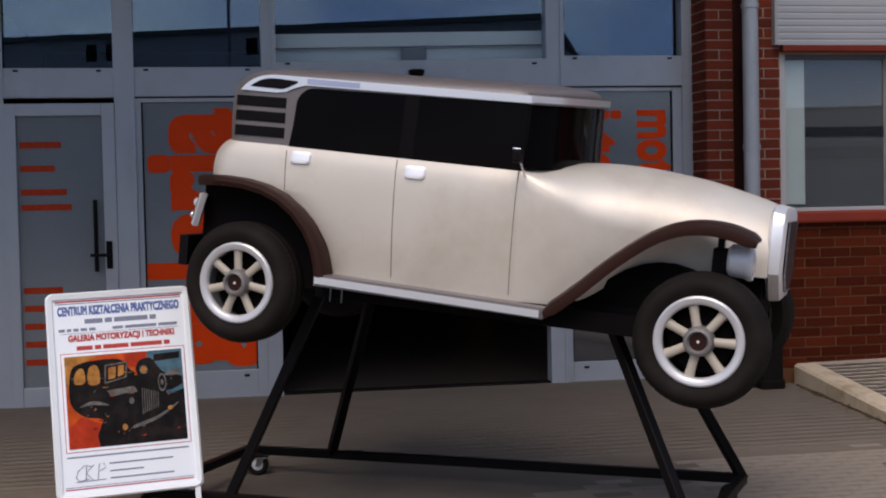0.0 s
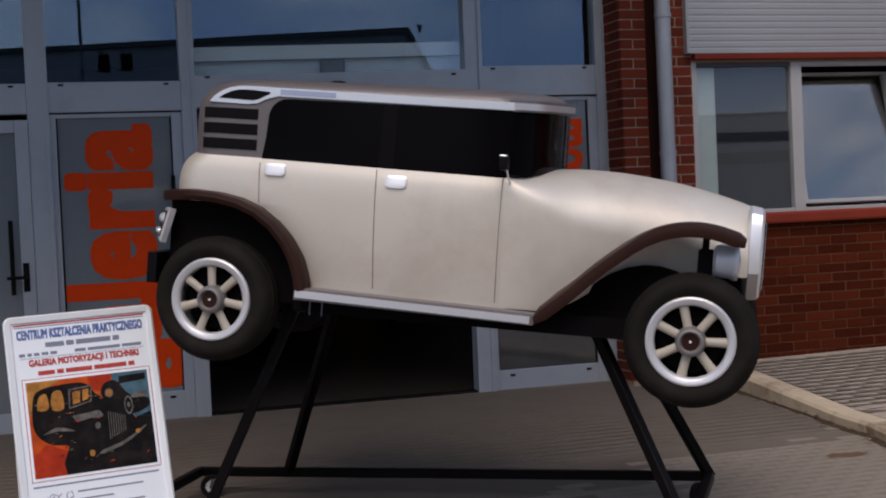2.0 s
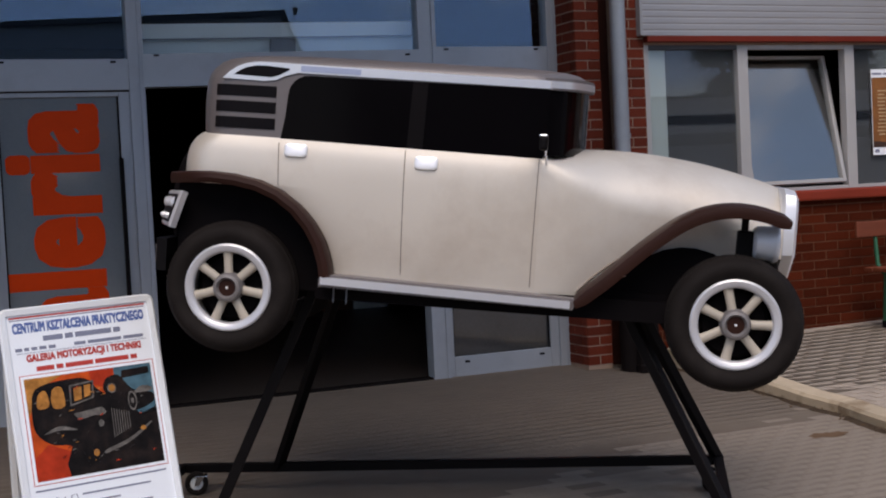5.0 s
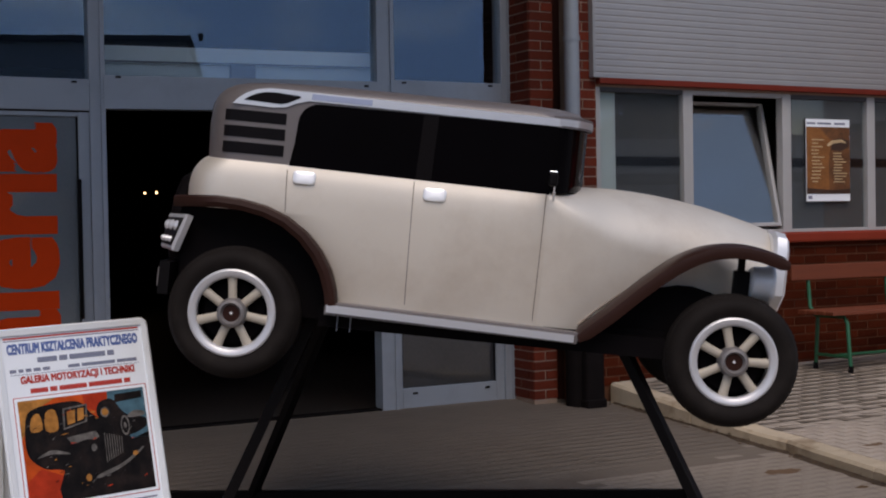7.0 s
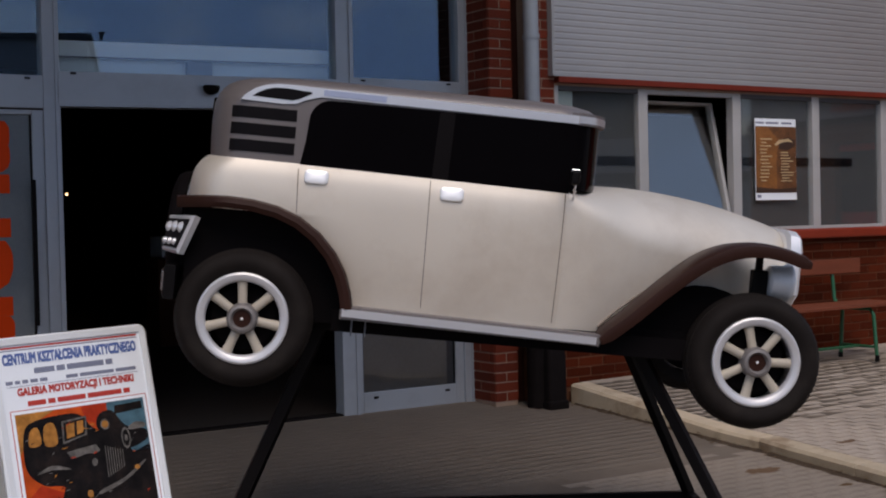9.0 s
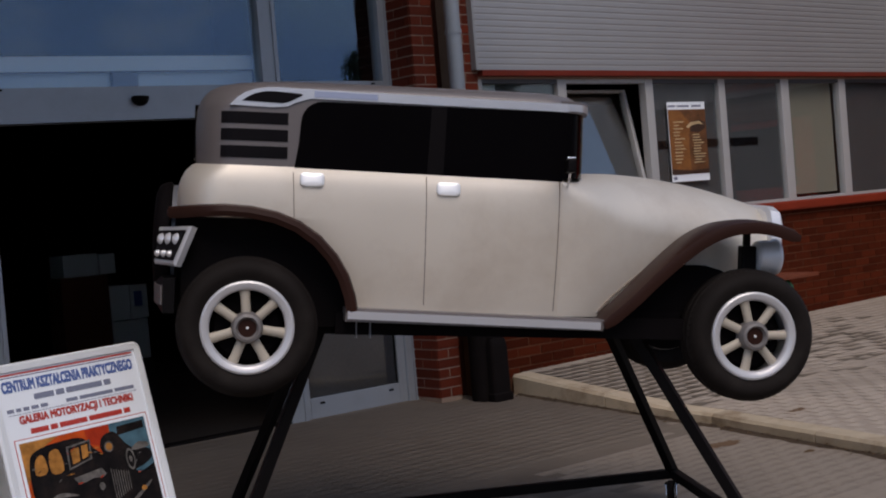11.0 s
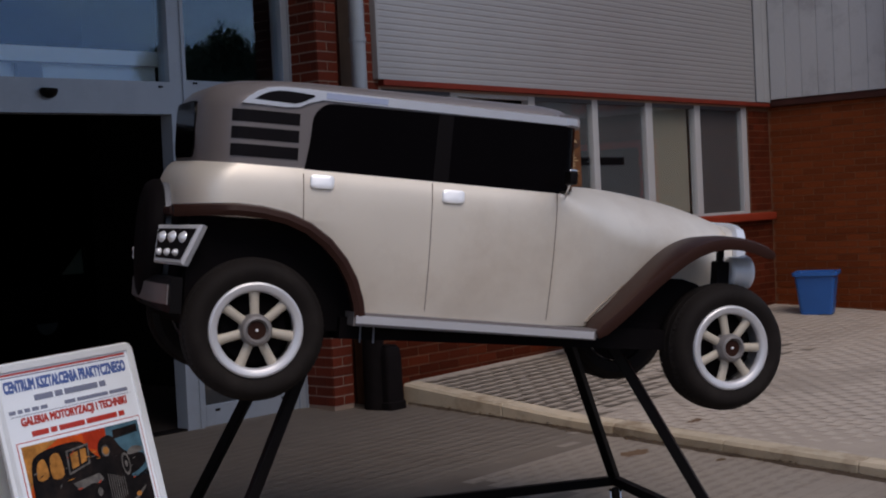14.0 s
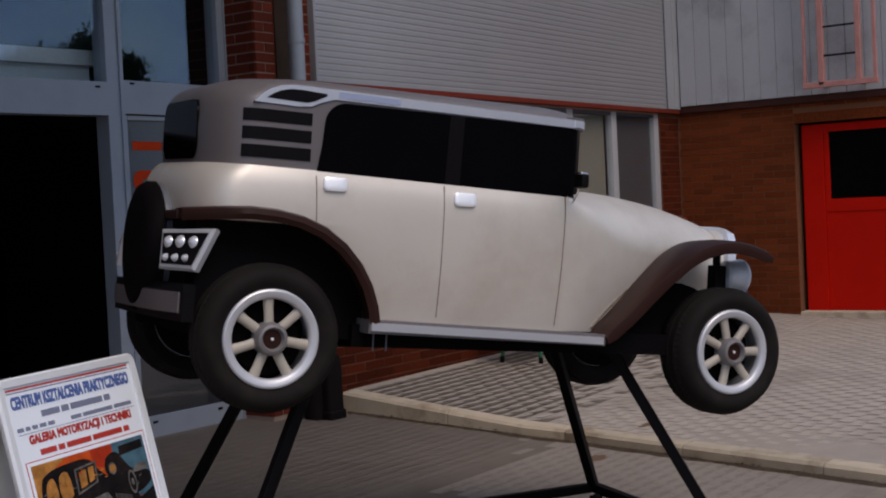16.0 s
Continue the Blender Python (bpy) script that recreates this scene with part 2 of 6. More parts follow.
M = dict(
    beige=mat("beige_paint", (0.76, 0.695, 0.60), 0.50, 0.50, 0.05, 2.5, 300, 0.015, coat=0.15, stain=((0.52, 0.43, 0.34), 0.42, 1.8), rough_var=0.06),
    taupe=mat("taupe_paint", (0.148, 0.131, 0.129), 0.42, 0.1, 0.07, 4, 300, 0.02, coat=0.15),
    brown=mat("brown_paint", (0.031, 0.0125, 0.009), 0.42, 0.0, 0.2, 5, 250, 0.02, coat=0.0, spec=0.12),
    spoke=mat("cream_paint", (0.45, 0.40, 0.325), 0.45, 0.0, 0.08, 9, 200, 0.03),
    silver=mat("silver_trim", (0.82, 0.82, 0.84), 0.3, 0.7, 0.03, 3, 150, 0.0, rough_var=0.04),
    chrome=mat("chrome", (0.78, 0.78, 0.8), 0.16, 1.0, 0.04, 8, 150, 0.0, rough_var=0.05),
    rim=mat("rim_paint", (0.62, 0.62, 0.635), 0.36, 0.35, 0.06, 12, 200, 0.03),
    darkglass=mat("tinted_glass", (0.003, 0.0025, 0.003), 0.09, 0.0, 0.2, 4, 90, 0.0, rough_var=0.03, spec=0.04),
    post_black=mat("dull_black", (0.0055, 0.0045, 0.005), 0.6, 0.0, 0.2, 8, 90, 0.05, spec=0.06),
    slot=mat("black_slot", (0.007, 0.006, 0.007), 0.4, 0.0, 0.2, 8, 90, 0.05, spec=0.07),
    rubber=mat("tyre_rubber", (0.0135, 0.0108, 0.0098), 0.75, 0.0, 0.25, 6, 120, 0.25, stain=((0.040, 0.033, 0.028), 0.3, 5), spec=0.10),
    black=mat("black_steel", (0.005, 0.0042, 0.0045), 0.45, 0.0, 0.25, 8, 150, 0.1, spec=0.09),
    chassis=mat("chassis_black", (0.005, 0.004, 0.0045), 0.7, 0.0, 0.25, 8, 150, 0.1, spec=0.04),
    handle=mat("bright_handle", (0.97, 0.98, 0.98), 0.32, 0.30, 0.03, 12, 150, 0.0, coat=0.5),
    seam=mat("dark_seam", (0.23, 0.185, 0.15), 0.8, 0.0, 0.2, 8, 90, 0.0, spec=0.1),
    hub_grey=mat("hub_paint", (0.20, 0.185, 0.18), 0.5, 0.2, 0.15, 9, 150, 0.05),
    drum=mat("drum_silver", (0.74, 0.75, 0.77), 0.42, 0.2, 0.06, 8, 150, 0.0, rough_var=0.06),
    lampglass=mat("lamp_lens", (0.75, 0.76, 0.78), 0.12, 0.4, 0.1, 30, 150, 0.1),
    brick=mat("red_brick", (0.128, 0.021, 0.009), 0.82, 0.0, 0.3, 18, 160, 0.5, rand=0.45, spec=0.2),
    # wall bricks: the pillar's red, darkened for the shade towards the wing corner
    brick_wall=mat("shaded_red_brick", (0.076, 0.0135, 0.005), 0.82, 0.0, 0.35, 18, 160, 0.5, rand=0.45, spec=0.06),
    brickwing=mat("orange_brick", (0.160, 0.035, 0.010), 0.85, 0.0, 0.5, 40, 150, 0.5, rand=0.2, spec=0.06),
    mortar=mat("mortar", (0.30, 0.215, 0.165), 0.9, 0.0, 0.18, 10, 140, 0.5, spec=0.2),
    # wall mortar: grime and the shade on the wall in one dark colour
    mortar_dark=mat("grimy_shaded_mortar", (0.140, 0.062, 0.035), 0.9, 0.0, 0.3, 6, 140, 0.5, spec=0.06),
    # dark red with shade put in, for the pillar recess and wing band
    shade_red=mat("shaded_red", (0.045, 0.014, 0.010), 0.7, 0.0, 0.4, 6, 120, 0.2, spec=0.2),
    panel_old=mat("streaked_panel", (0.40, 0.40, 0.405), 0.5, 0.15, 0.10, 1.5, 90, 0.03, stain=((0.12, 0.11, 0.11), 0.6, 1.1), stretch=(1, 1, 0.25)),
    film_pale=mat("pale_glass_film", (0.15, 0.17, 0.18), 0.12, 0.0, 0.12, 2.5, 60, 0.0, rough_var=0.04, spec=0.9),
    film_dark=mat("dark_glass_film", (0.035, 0.040, 0.046), 0.06, 0.0, 0.25, 2.5, 60, 0.0, rough_var=0.03, spec=1.0),
    alu=mat("grey_aluminium", (0.37, 0.405, 0.445), 0.42, 0.25, 0.06, 3, 250, 0.03, stain=((0.2, 0.21, 0.22), 0.2, 4)),
    film=mat("grey_film", (0.165, 0.190, 0.206), 0.10, 0.0, 0.1, 2.5, 60, 0.0, rough_var=0.04, spec=0.9),
    orange=mat("orange_vinyl", (0.72, 0.055, 0.006), 0.5, 0.0, 0.06, 6, 90, 0.02, spec=0.1),
    pane=thin_glass("coated_glass", (0.93, 0.96, 0.97), 0.10),
    plain_pane=thin_glass("window_glass", (0.93, 0.96, 0.97), 0.05, (1.0, 0.97, 0.93)),
    sash_pane=thin_glass("sash_glass", (0.93, 0.96, 0.97), 0.16, (1.0, 0.97, 0.93)),
    white=mat("white_frame", (0.385, 0.385, 0.385), 0.4, 0.0, 0.06, 5, 160, 0.05, stain=((0.4, 0.38, 0.34), 0.3, 6)),
    shutter=mat("ribbed_panel", (0.365, 0.355, 0.35), 0.38, 0.5, 0.05, 1.5, 90, 0.02, stain=((0.40, 0.385, 0.38), 0.3, 1.2), rough_var=0.05),
    panel=mat("pale_panel", (0.31, 0.315, 0.32), 0.5, 0.15, 0.06, 1.5, 90, 0.03, stain=((0.40, 0.40, 0.40), 0.4, 1.4)),
    redtrim=mat("red_trim", (0.215, 0.027, 0.011), 0.5, 0.0, 0.15, 5, 120, 0.1, spec=0.3),
    trim_dark=mat("dull_red_trim", (0.150, 0.020, 0.010), 0.55, 0.0, 0.2, 5, 120, 0.1, spec=0.2),
    bright=mat("bright_plating", (0.86, 0.87, 0.89), 0.36, 0.55, 0.04, 8, 150, 0.0, rough_var=0.05),
    reddoor=mat("red_door_paint", (0.52, 0.008, 0.002), 0.45, 0.0, 0.08, 3, 150, 0.04, spec=0.1),
    zinc=mat("zinc_pipe", (0.34, 0.37, 0.40), 0.45, 0.35, 0.12, 5, 120, 0.08),
    # paving: darker yard blocks whose colour holds the shade by the doors
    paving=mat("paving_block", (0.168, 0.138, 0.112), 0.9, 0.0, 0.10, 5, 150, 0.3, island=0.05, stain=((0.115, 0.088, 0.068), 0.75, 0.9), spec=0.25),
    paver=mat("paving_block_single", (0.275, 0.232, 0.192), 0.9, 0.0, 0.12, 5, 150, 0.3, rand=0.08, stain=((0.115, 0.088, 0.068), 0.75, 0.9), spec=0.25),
    paving_pale=mat("pale_paving_block", (0.275, 0.232, 0.192), 0.9, 0.0, 0.12, 5, 150, 0.3, island=0.08, stain=((0.15, 0.115, 0.088), 0.7, 1.0), spec=0.25),
    joint=mat("paving_joint", (0.190, 0.159, 0.130), 0.95, 0.0, 0.12, 5, 150, 0.5, spec=0.15),
    kerb=mat("kerb_concrete", (0.50, 0.41, 0.295), 0.9, 0.0, 0.18, 7, 120, 0.5, rand=0.3, stain=((0.20, 0.125, 0.065), 0.85, 3.2)),
    asphalt=mat("asphalt", (0.19, 0.185, 0.18), 0.92, 0.0, 0.2, 0.8, 60, 0.4),
    # inside and insidefloor hold the unlit gloom in their dark colours
    inside=mat("gloom_black", (0.012, 0.011, 0.011), 0.7, 0.0, 0.2, 2, 50, 0.1, spec=0.1),
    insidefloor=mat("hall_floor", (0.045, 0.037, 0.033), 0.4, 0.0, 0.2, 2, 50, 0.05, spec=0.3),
    hall_wood=mat("dark_hall_wood", (0.16, 0.06, 0.035), 0.5, 0.0, 0.2, 3, 60, 0.05, spec=0.2),
    room=mat("room_wall", (0.22, 0.23, 0.235), 0.8, 0.0, 0.1, 2, 60, 0.1),
    paper=mat("poster_paper", (0.85, 0.90, 0.95), 0.35, 0.0, 0.03, 3, 90, 0.0),
    frame=mat("anodised_frame", (0.84, 0.87, 0.88), 0.35, 0.15, 0.05, 6, 160, 0.02),
    blueink=mat("blue_ink", (0.08, 0.14, 0.37), 0.4, 0.0, 0.05, 6, 90, 0.0),
    redink=mat("red_ink", (0.50, 0.04, 0.025), 0.4, 0.0, 0.05, 6, 90, 0.0),
    greyink=mat("grey_ink", (0.20, 0.22, 0.30), 0.4, 0.0, 0.05, 6, 90, 0.0),
    wood=mat("bench_wood", (0.15, 0.034, 0.012), 0.6, 0.0, 0.25, 8, 90, 0.2, stretch=(0.3, 3, 3)),
    green=mat("green_steel", (0.012, 0.10, 0.045), 0.4, 0.0, 0.15, 8, 120, 0.05),
    blue=mat("blue_plastic", (0.008, 0.085, 0.30), 0.42, 0.0, 0.12, 5, 120, 0.05),
    pink=mat("faded_red_steel", (0.46, 0.20, 0.17), 0.6, 0.0, 0.25, 9, 90, 0.15),
    farwall=mat("far_render", (0.42, 0.44, 0.44), 0.7, 0.0, 0.08, 0.3, 8, 0.1),
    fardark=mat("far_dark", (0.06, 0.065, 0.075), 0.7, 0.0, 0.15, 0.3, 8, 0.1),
    upper=mat("raised_paving", (0.43, 0.365, 0.305), 0.9, 0.0, 0.10, 5, 150, 0.25, island=0.12, stain=((0.15, 0.122, 0.098), 0.5, 0.8), spec=0.25),
    upper_single=mat("raised_paving_single", (0.43, 0.365, 0.305), 0.9, 0.0, 0.10, 5, 150, 0.25, rand=0.12, stain=((0.15, 0.122, 0.098), 0.5, 0.8), spec=0.25),
    upper_dark=mat("dark_raised_paving", (0.175, 0.144, 0.114), 0.9, 0.0, 0.16, 7, 150, 0.5, island=0.16, stain=((0.10, 0.078, 0.060), 0.75, 1.3), spec=0.25),
    blind=mat("cream_blind", (0.23, 0.21, 0.16), 0.8, 0.0, 0.06, 4, 90, 0.05),
    curtain=mat("pale_curtain", (0.42, 0.47, 0.45), 0.8, 0.0, 0.06, 4, 90, 0.05),
    mortar_wing=mat("brown_mortar", (0.19, 0.085, 0.045), 0.9, 0.0, 0.18, 10, 140, 0.5, spec=0.06),
    far_grey=mat("far_grey", (0.22, 0.24, 0.265), 0.7, 0.0, 0.1, 0.3, 8, 0.1),
    far_block=mat("far_block", (0.30, 0.32, 0.34), 0.7, 0.0, 0.1, 0.3, 8, 0.1),
    dull_band=mat("dull_band", (0.17, 0.18, 0.205), 0.5, 0.3, 0.1, 6, 120, 0.05),
    bluish=mat("bluish_label", (0.40, 0.45, 0.60), 0.35, 0.3, 0.06, 12, 150, 0.02),
    board=mat("white_board", (0.93, 0.97, 0.92), 0.6, 0.0, 0.05, 3, 90, 0.02),
    warm_lamp=mat("warm_lamp", (1.0, 0.66, 0.36), 0.5, emit=4.0),
    column_grey=mat("column_paint", (0.30, 0.285, 0.285), 0.8, 0.0, 0.12, 3, 60, 0.1, spec=0.1),
    mast=mat("mast_paint", (0.05, 0.06, 0.09), 0.5, 0.0, 0.1, 3, 60, 0.05),
    screen=mat("grey_backing", (0.072, 0.072, 0.074), 0.6, 0.0, 0.15, 1.2, 60, 0.05, spec=0.2),
    iron=mat("rusty_iron", (0.007, 0.005, 0.005), 0.8, 0.0, 0.35, 9, 90, 0.3, spec=0.1),
    soil=mat("dark_soil", (0.075, 0.055, 0.04), 0.95, 0.0, 0.3, 14, 120, 0.5, spec=0.1),
    litter=mat("dry_leaf_litter", (0.11, 0.07, 0.04), 0.9, 0.0, 0.4, 9, 90, 0.2, island=0.6, spec=0.1),
    joint_pale=mat("pale_paving_joint", (0.36, 0.304, 0.252), 0.95, 0.0, 0.13, 6, 150, 0.5, spec=0.15),
    door_print=mat("door_print", (0.40, 0.040, 0.012), 0.5, 0.0, 0.25, 20, 90, 0.0, spec=0.1),
    rust=mat("rust_stain", (0.15, 0.095, 0.06), 0.95, 0.0, 0.3, 18, 120, 0.4, spec=0.1),
    leaf=mat("leaf", (0.022, 0.045, 0.018), 0.8, 0.0, 0.4, 2, 30, 0.2, island=0.5),
    bark=mat("bark", (0.09, 0.07, 0.055), 0.9, 0.0, 0.3, 5, 60, 0.5),
)

# ---- mesh helpers ----


def part(name, bm, material, parent=None, label="", smooth=False, flip=True):
    if flip:
        bmesh.ops.recalc_face_normals(bm, faces=bm.faces)
    me = bpy.data.meshes.new(name)
    bm.to_mesh(me)
    bm.free()
    me.materials.append(M[material])
    if smooth:
        me.shade_smooth()
        me.set_sharp_from_angle(angle=radians(38))
    ob = new(name, me)
    ob.parent = parent
    if label:
        tagged(ob, label)
    return ob


def thing(name, label, category, m=None, kind="", group=""):
    ob = new(name)
    ob.empty_display_size = 0.1
    if m is not None:
        ob.matrix_world = m
    return tagged(ob, label, category, group, kind)


def box(x0, x1, y0, y1, z0, z1, bevel=0.0, bm=None, m=None):
    bm = bm or bmesh.new()
    vs = bmesh.ops.create_cube(bm, size=1.0, matrix=Matrix.Translation(((x0 + x1) / 2, (y0 + y1) / 2, (z0 + z1) / 2)) @ Matrix.Diagonal((abs(x1 - x0), abs(y1 - y0), abs(z1 - z0), 1)))["verts"]
    if bevel:
        es = list({e for v in vs for e in v.link_edges})
        r = bmesh.ops.bevel(bm, geom=es, offset=bevel, segments=2, affect="EDGES", profile=0.6)
        vs = list({v for f in r["faces"] for v in f.verts} | {v for v in vs if v.is_valid})
    if m is not None:
        bmesh.ops.transform(bm, matrix=m, verts=[v for v in vs if v.is_valid])
    return bm


def loft(rings, closed=True, caps=True, bm=None):
    bm = bm or bmesh.new()
    rows = [[bm.verts.new(p) for p in r] for r in rings]
    n = len(rows[0])
    for a, b in zip(rows, rows[1:]):
        for i in range(n if closed else n - 1):
            j = (i + 1) % n
            bm.faces.new((a[i], a[j], b[j], b[i]))
    if caps and closed:
        bm.faces.new(rows[0][::-1])
        bm.faces.new(rows[-1])
    return bm


def tube(points, r, seg=10, bm=None, square=False, caps=True):
    """A bar along points; square: with four flat sides."""
    pts = [Vector(p) for p in points]
    rings = []
    side = None
    for i, p in enumerate(pts):
        d = (pts[min(i + 1, len(pts) - 1)] - pts[max(i - 1, 0)]).normalized()
        if side is None:
            up = Vector((0, 0, 1)) if abs(d.z) < 0.9 else Vector((0, 1, 0))
            side = d.cross(up).normalized()
        side = (side - d * side.dot(d)).normalized()
        up = side.cross(d)
        if square:
            rings.append([p + side * r * a + up * r * b for a, b in ((1, 0.86), (0.86, 1), (-0.86, 1), (-1, 0.86), (-1, -0.86), (-0.86, -1), (0.86, -1), (1, -0.86))])
        else:
            rings.append([p + (side * math.cos(2 * math.pi * k / seg) + up * math.sin(2 * math.pi * k / seg)) * r for k in range(seg)])
    return loft(rings, True, caps, bm)


def lathe(profile, seg=48, bm=None, m=None, closed=True):
    """Turn a profile of (radius, y) about the y axis."""
    bm = bm or bmesh.new()
    m = m or Matrix.Identity(4)
    rows = []
    for k in range(seg):
        a = 2 * math.pi * k / seg
        rows.append([bm.verts.new(m @ Vector((r * math.cos(a), y, r * math.sin(a)))) for r, y in profile])
    n = len(profile)
    for k in range(seg):
        a, b = rows[k], rows[(k + 1) % seg]
        for i in range(n if closed else n - 1):
            j = (i + 1) % n
            bm.faces.new((a[i], a[j], b[j], b[i]))
    if not closed:
        for i in (0, n - 1):
            if profile[i][0] > 1e-4:
                bm.faces.new([r[i] for r in rows])
    return bm


def prism(pts, y0, y1, bm=None, m=None):
    """A flat outline of (x, z) given the thickness y0 to y1."""
    bm = bm or bmesh.new()
    m = m or Matrix.Identity(4)
    return loft([[m @ Vector((x, y0, z)) for x, z in pts], [m @ Vector((x, y1, z)) for x, z in pts]], True, True, bm)


def rounded(x0, x1, z0, z1, r, n=5):
    pts = []
    for cx, cz, a0 in ((x1 - r, z1 - r, 0), (x0 + r, z1 - r, 90), (x0 + r, z0 + r, 180), (x1 - r, z0 + r, 270)):
        for k in range(n + 1):
            a = radians(a0 + 90 * k / n)
            pts.append((cx + r * math.cos(a), cz + r * math.sin(a)))
    return pts


def spline(keys, x):
    """A smooth value between keys of (x, value)."""
    if x <= keys[0][0]:
        return keys[0][1]
    for i in range(len(keys) - 1):
        (a, va), (b, vb) = keys[i], keys[i + 1]
        if x <= b:
            t = (x - a) / (b - a)
            pa, pb = keys[max(i - 1, 0)], keys[min(i + 2, len(keys) - 1)]
            ma = (vb - pa[1]) / (b - pa[0]) * (b - a)
            mb = (pb[1] - va) / (pb[0] - a) * (b - a)
            return (2 * t**3 - 3 * t**2 + 1) * va + (t**3 - 2 * t**2 + t) * ma + (-2 * t**3 + 3 * t**2) * vb + (t**3 - t**2) * mb
    return keys[-1][1]


def lettering(text, width, height, depth, material, parent, m, name="lettering", bold=0.0, single=False):
    """Raised letters that fill width x height, standing in the x-z plane of m, their front towards -y.
    bold: how far the strokes are thickened, in letter heights, by laying shifted copies on one another.
    single: each letter becomes a mesh of its own."""
    cu = bpy.data.curves.new("letters", "FONT")
    cu.body, cu.size, cu.resolution_u = text, 1.0, 3
    tmp = new("letters", cu)
    bpy.context.view_layer.update()
    me = bpy.data.meshes.new_from_object(tmp.evaluated_get(bpy.context.evaluated_depsgraph_get()))
    co = np.array([v.co[:] for v in me.vertices])
    lo, hi = co.min(0), co.max(0)
    if single:
        ends = []
        for k in range(len(text) + 1):
            cu.body = text[:k] or " "
            bpy.context.view_layer.update()
            piece = bpy.data.meshes.new_from_object(tmp.evaluated_get(bpy.context.evaluated_depsgraph_get()))
            ends.append(max((v.co.x for v in piece.vertices), default=-1.0) + 1e-4)
            bpy.data.meshes.remove(piece)
    bpy.data.objects.remove(tmp)
    bm = bmesh.new()
    shifts = [(0, 0)] + ([(a, b) for a in (-1, -0.33, 0.33, 1) for b in (-1, -0.33, 0.33, 1) if abs(a) == 1 or abs(b) == 1] if bold else [])
    for k, (a, b) in enumerate(shifts):
        first = set(bm.verts)
        bm.from_mesh(me)
        for v in bm.verts:
            if v not in first:
                x = (v.co.x - lo[0] + bold * (1 + a)) / (hi[0] - lo[0] + 2 * bold) * width
                z = (v.co.y - lo[1] + bold * (1 + b)) / (hi[1] - lo[1] + 2 * bold) * height
                v.co = Vector((x, -depth - 0.00012 * k, z))
    count = len(me.vertices)
    bpy.data.meshes.remove(me)
    bmesh.ops.transform(bm, matrix=m, verts=bm.verts)
    if single:
        bm.verts.index_update()
        xs = co[:, 0]
        for a, b in zip(ends, ends[1:]):
            if b > a:
                one = bm.copy()
                one.verts.ensure_lookup_table()
                bmesh.ops.delete(one, geom=[v for v in one.verts if not a < xs[v.index % count] <= b], context="VERTS")
                part("letter", one, material, parent, flip=False)
        bm.free()
        return parent
    return part(name, bm, material, parent, flip=False)


# ---- ground ----


def ground_z(x, y):
    """The lower paving: level round the stand, rising gently to the entrance."""
    return min(0.145, 0.058 * max(0.0, y - 7.3))


def kerb_x(y):
    """The kerb's front: slanting past the stand, then straight to the wall."""
    return 4.475 - 0.245 * max(0.0, 7.25 - y) if y < 7.0 else 4.475 - 0.03 * max(0.0, 7.8 - y) ** 1.35


def upper_z(x, y):
    """The raised pavement beyond the kerb."""
    k = min(1.0, max(0.0, (y - 7.6) / 1.55))
    return ground_z(x, y) + 0.078 + 0.075 * k + 0.026 * max(0.0, x - 4.4) * (1 - 0.5 * k)


def ground_sheet():
    bm = bmesh.new()
    xs = [-400, -60, -20, -8, -4, -2, 0, 1, 2, 3, 4, 5, 7, 9, 11, 14, 40, 400]
    ys = [-400, -80, -45, -20, -8, -2, 2, 5, 6.2, 7.3, 8, 9, 9.84, 12, 40, 400]
    grid = [[bm.verts.new((x, y, ground_z(x, y) - 0.02)) for x in xs] for y in ys]
    for a, b in zip(grid, grid[1:]):
        for i in range(len(xs) - 1):
            bm.faces.new((a[i], a[i + 1], b[i + 1], b[i]))
    tagged(part("ground", bm, "asphalt", smooth=True), "dark grey asphalt yard reaching the horizon", "ground", kind="structure")


def slab_sheet(name, x0f, x1, y0, y1, zf, material, label, n=40):
    """A paving bed whose left edge follows x0f(y)."""
    bm = bmesh.new()
    rows = []
    for j in range(n + 1):
        y = y0 + (y1 - y0) * j / n
        a = x0f(y)
        rows.append([bm.verts.new((a + (x1 - a) * i / 10, y, zf(a + (x1 - a) * i / 10, y))) for i in range(11)])
    for a, b in zip(rows, rows[1:]):
        for i in range(10):
            bm.faces.new((a[i], a[i + 1], b[i + 1], b[i]))
    r = bmesh.ops.extrude_face_region(bm, geom=list(bm.faces))
    bmesh.ops.translate(bm, verts=[g for g in r["geom"] if isinstance(g, bmesh.types.BMVert)], vec=(0, 0, -0.25))
    return tagged(part(name, bm, material), label, "pavement", kind="structure")


ground_sheet()
yard = slab_sheet("pavement", lambda y: -9.0, 4.62, -8.0, 9.75, lambda x, y: ground_z(x, y) - 0.0013, "joint", "worn grey brown block paving in front of the entrance", 71)
upper = slab_sheet("pavement", lambda y: kerb_x(y) + 0.13, 11.2, -1.0, 9.3, lambda x, y: upper_z(x, y) - 0.0018, "joint_pale", "raised grey block pavement beside the brick wall")

# ---- entrance ----
GY = 9.61
TOP = 4.6
entrance = thing("wall_entrance", "grey aluminium and glass entrance front with sliding doors", "wall", kind="structure")


def bar(name, x0, x1, z0, z1, y0=GY, y1=GY + 0.13, material="alu", parent=entrance):
    return part(name, box(x0, x1, y0, y1, z0, z1, 0.006), material, parent)


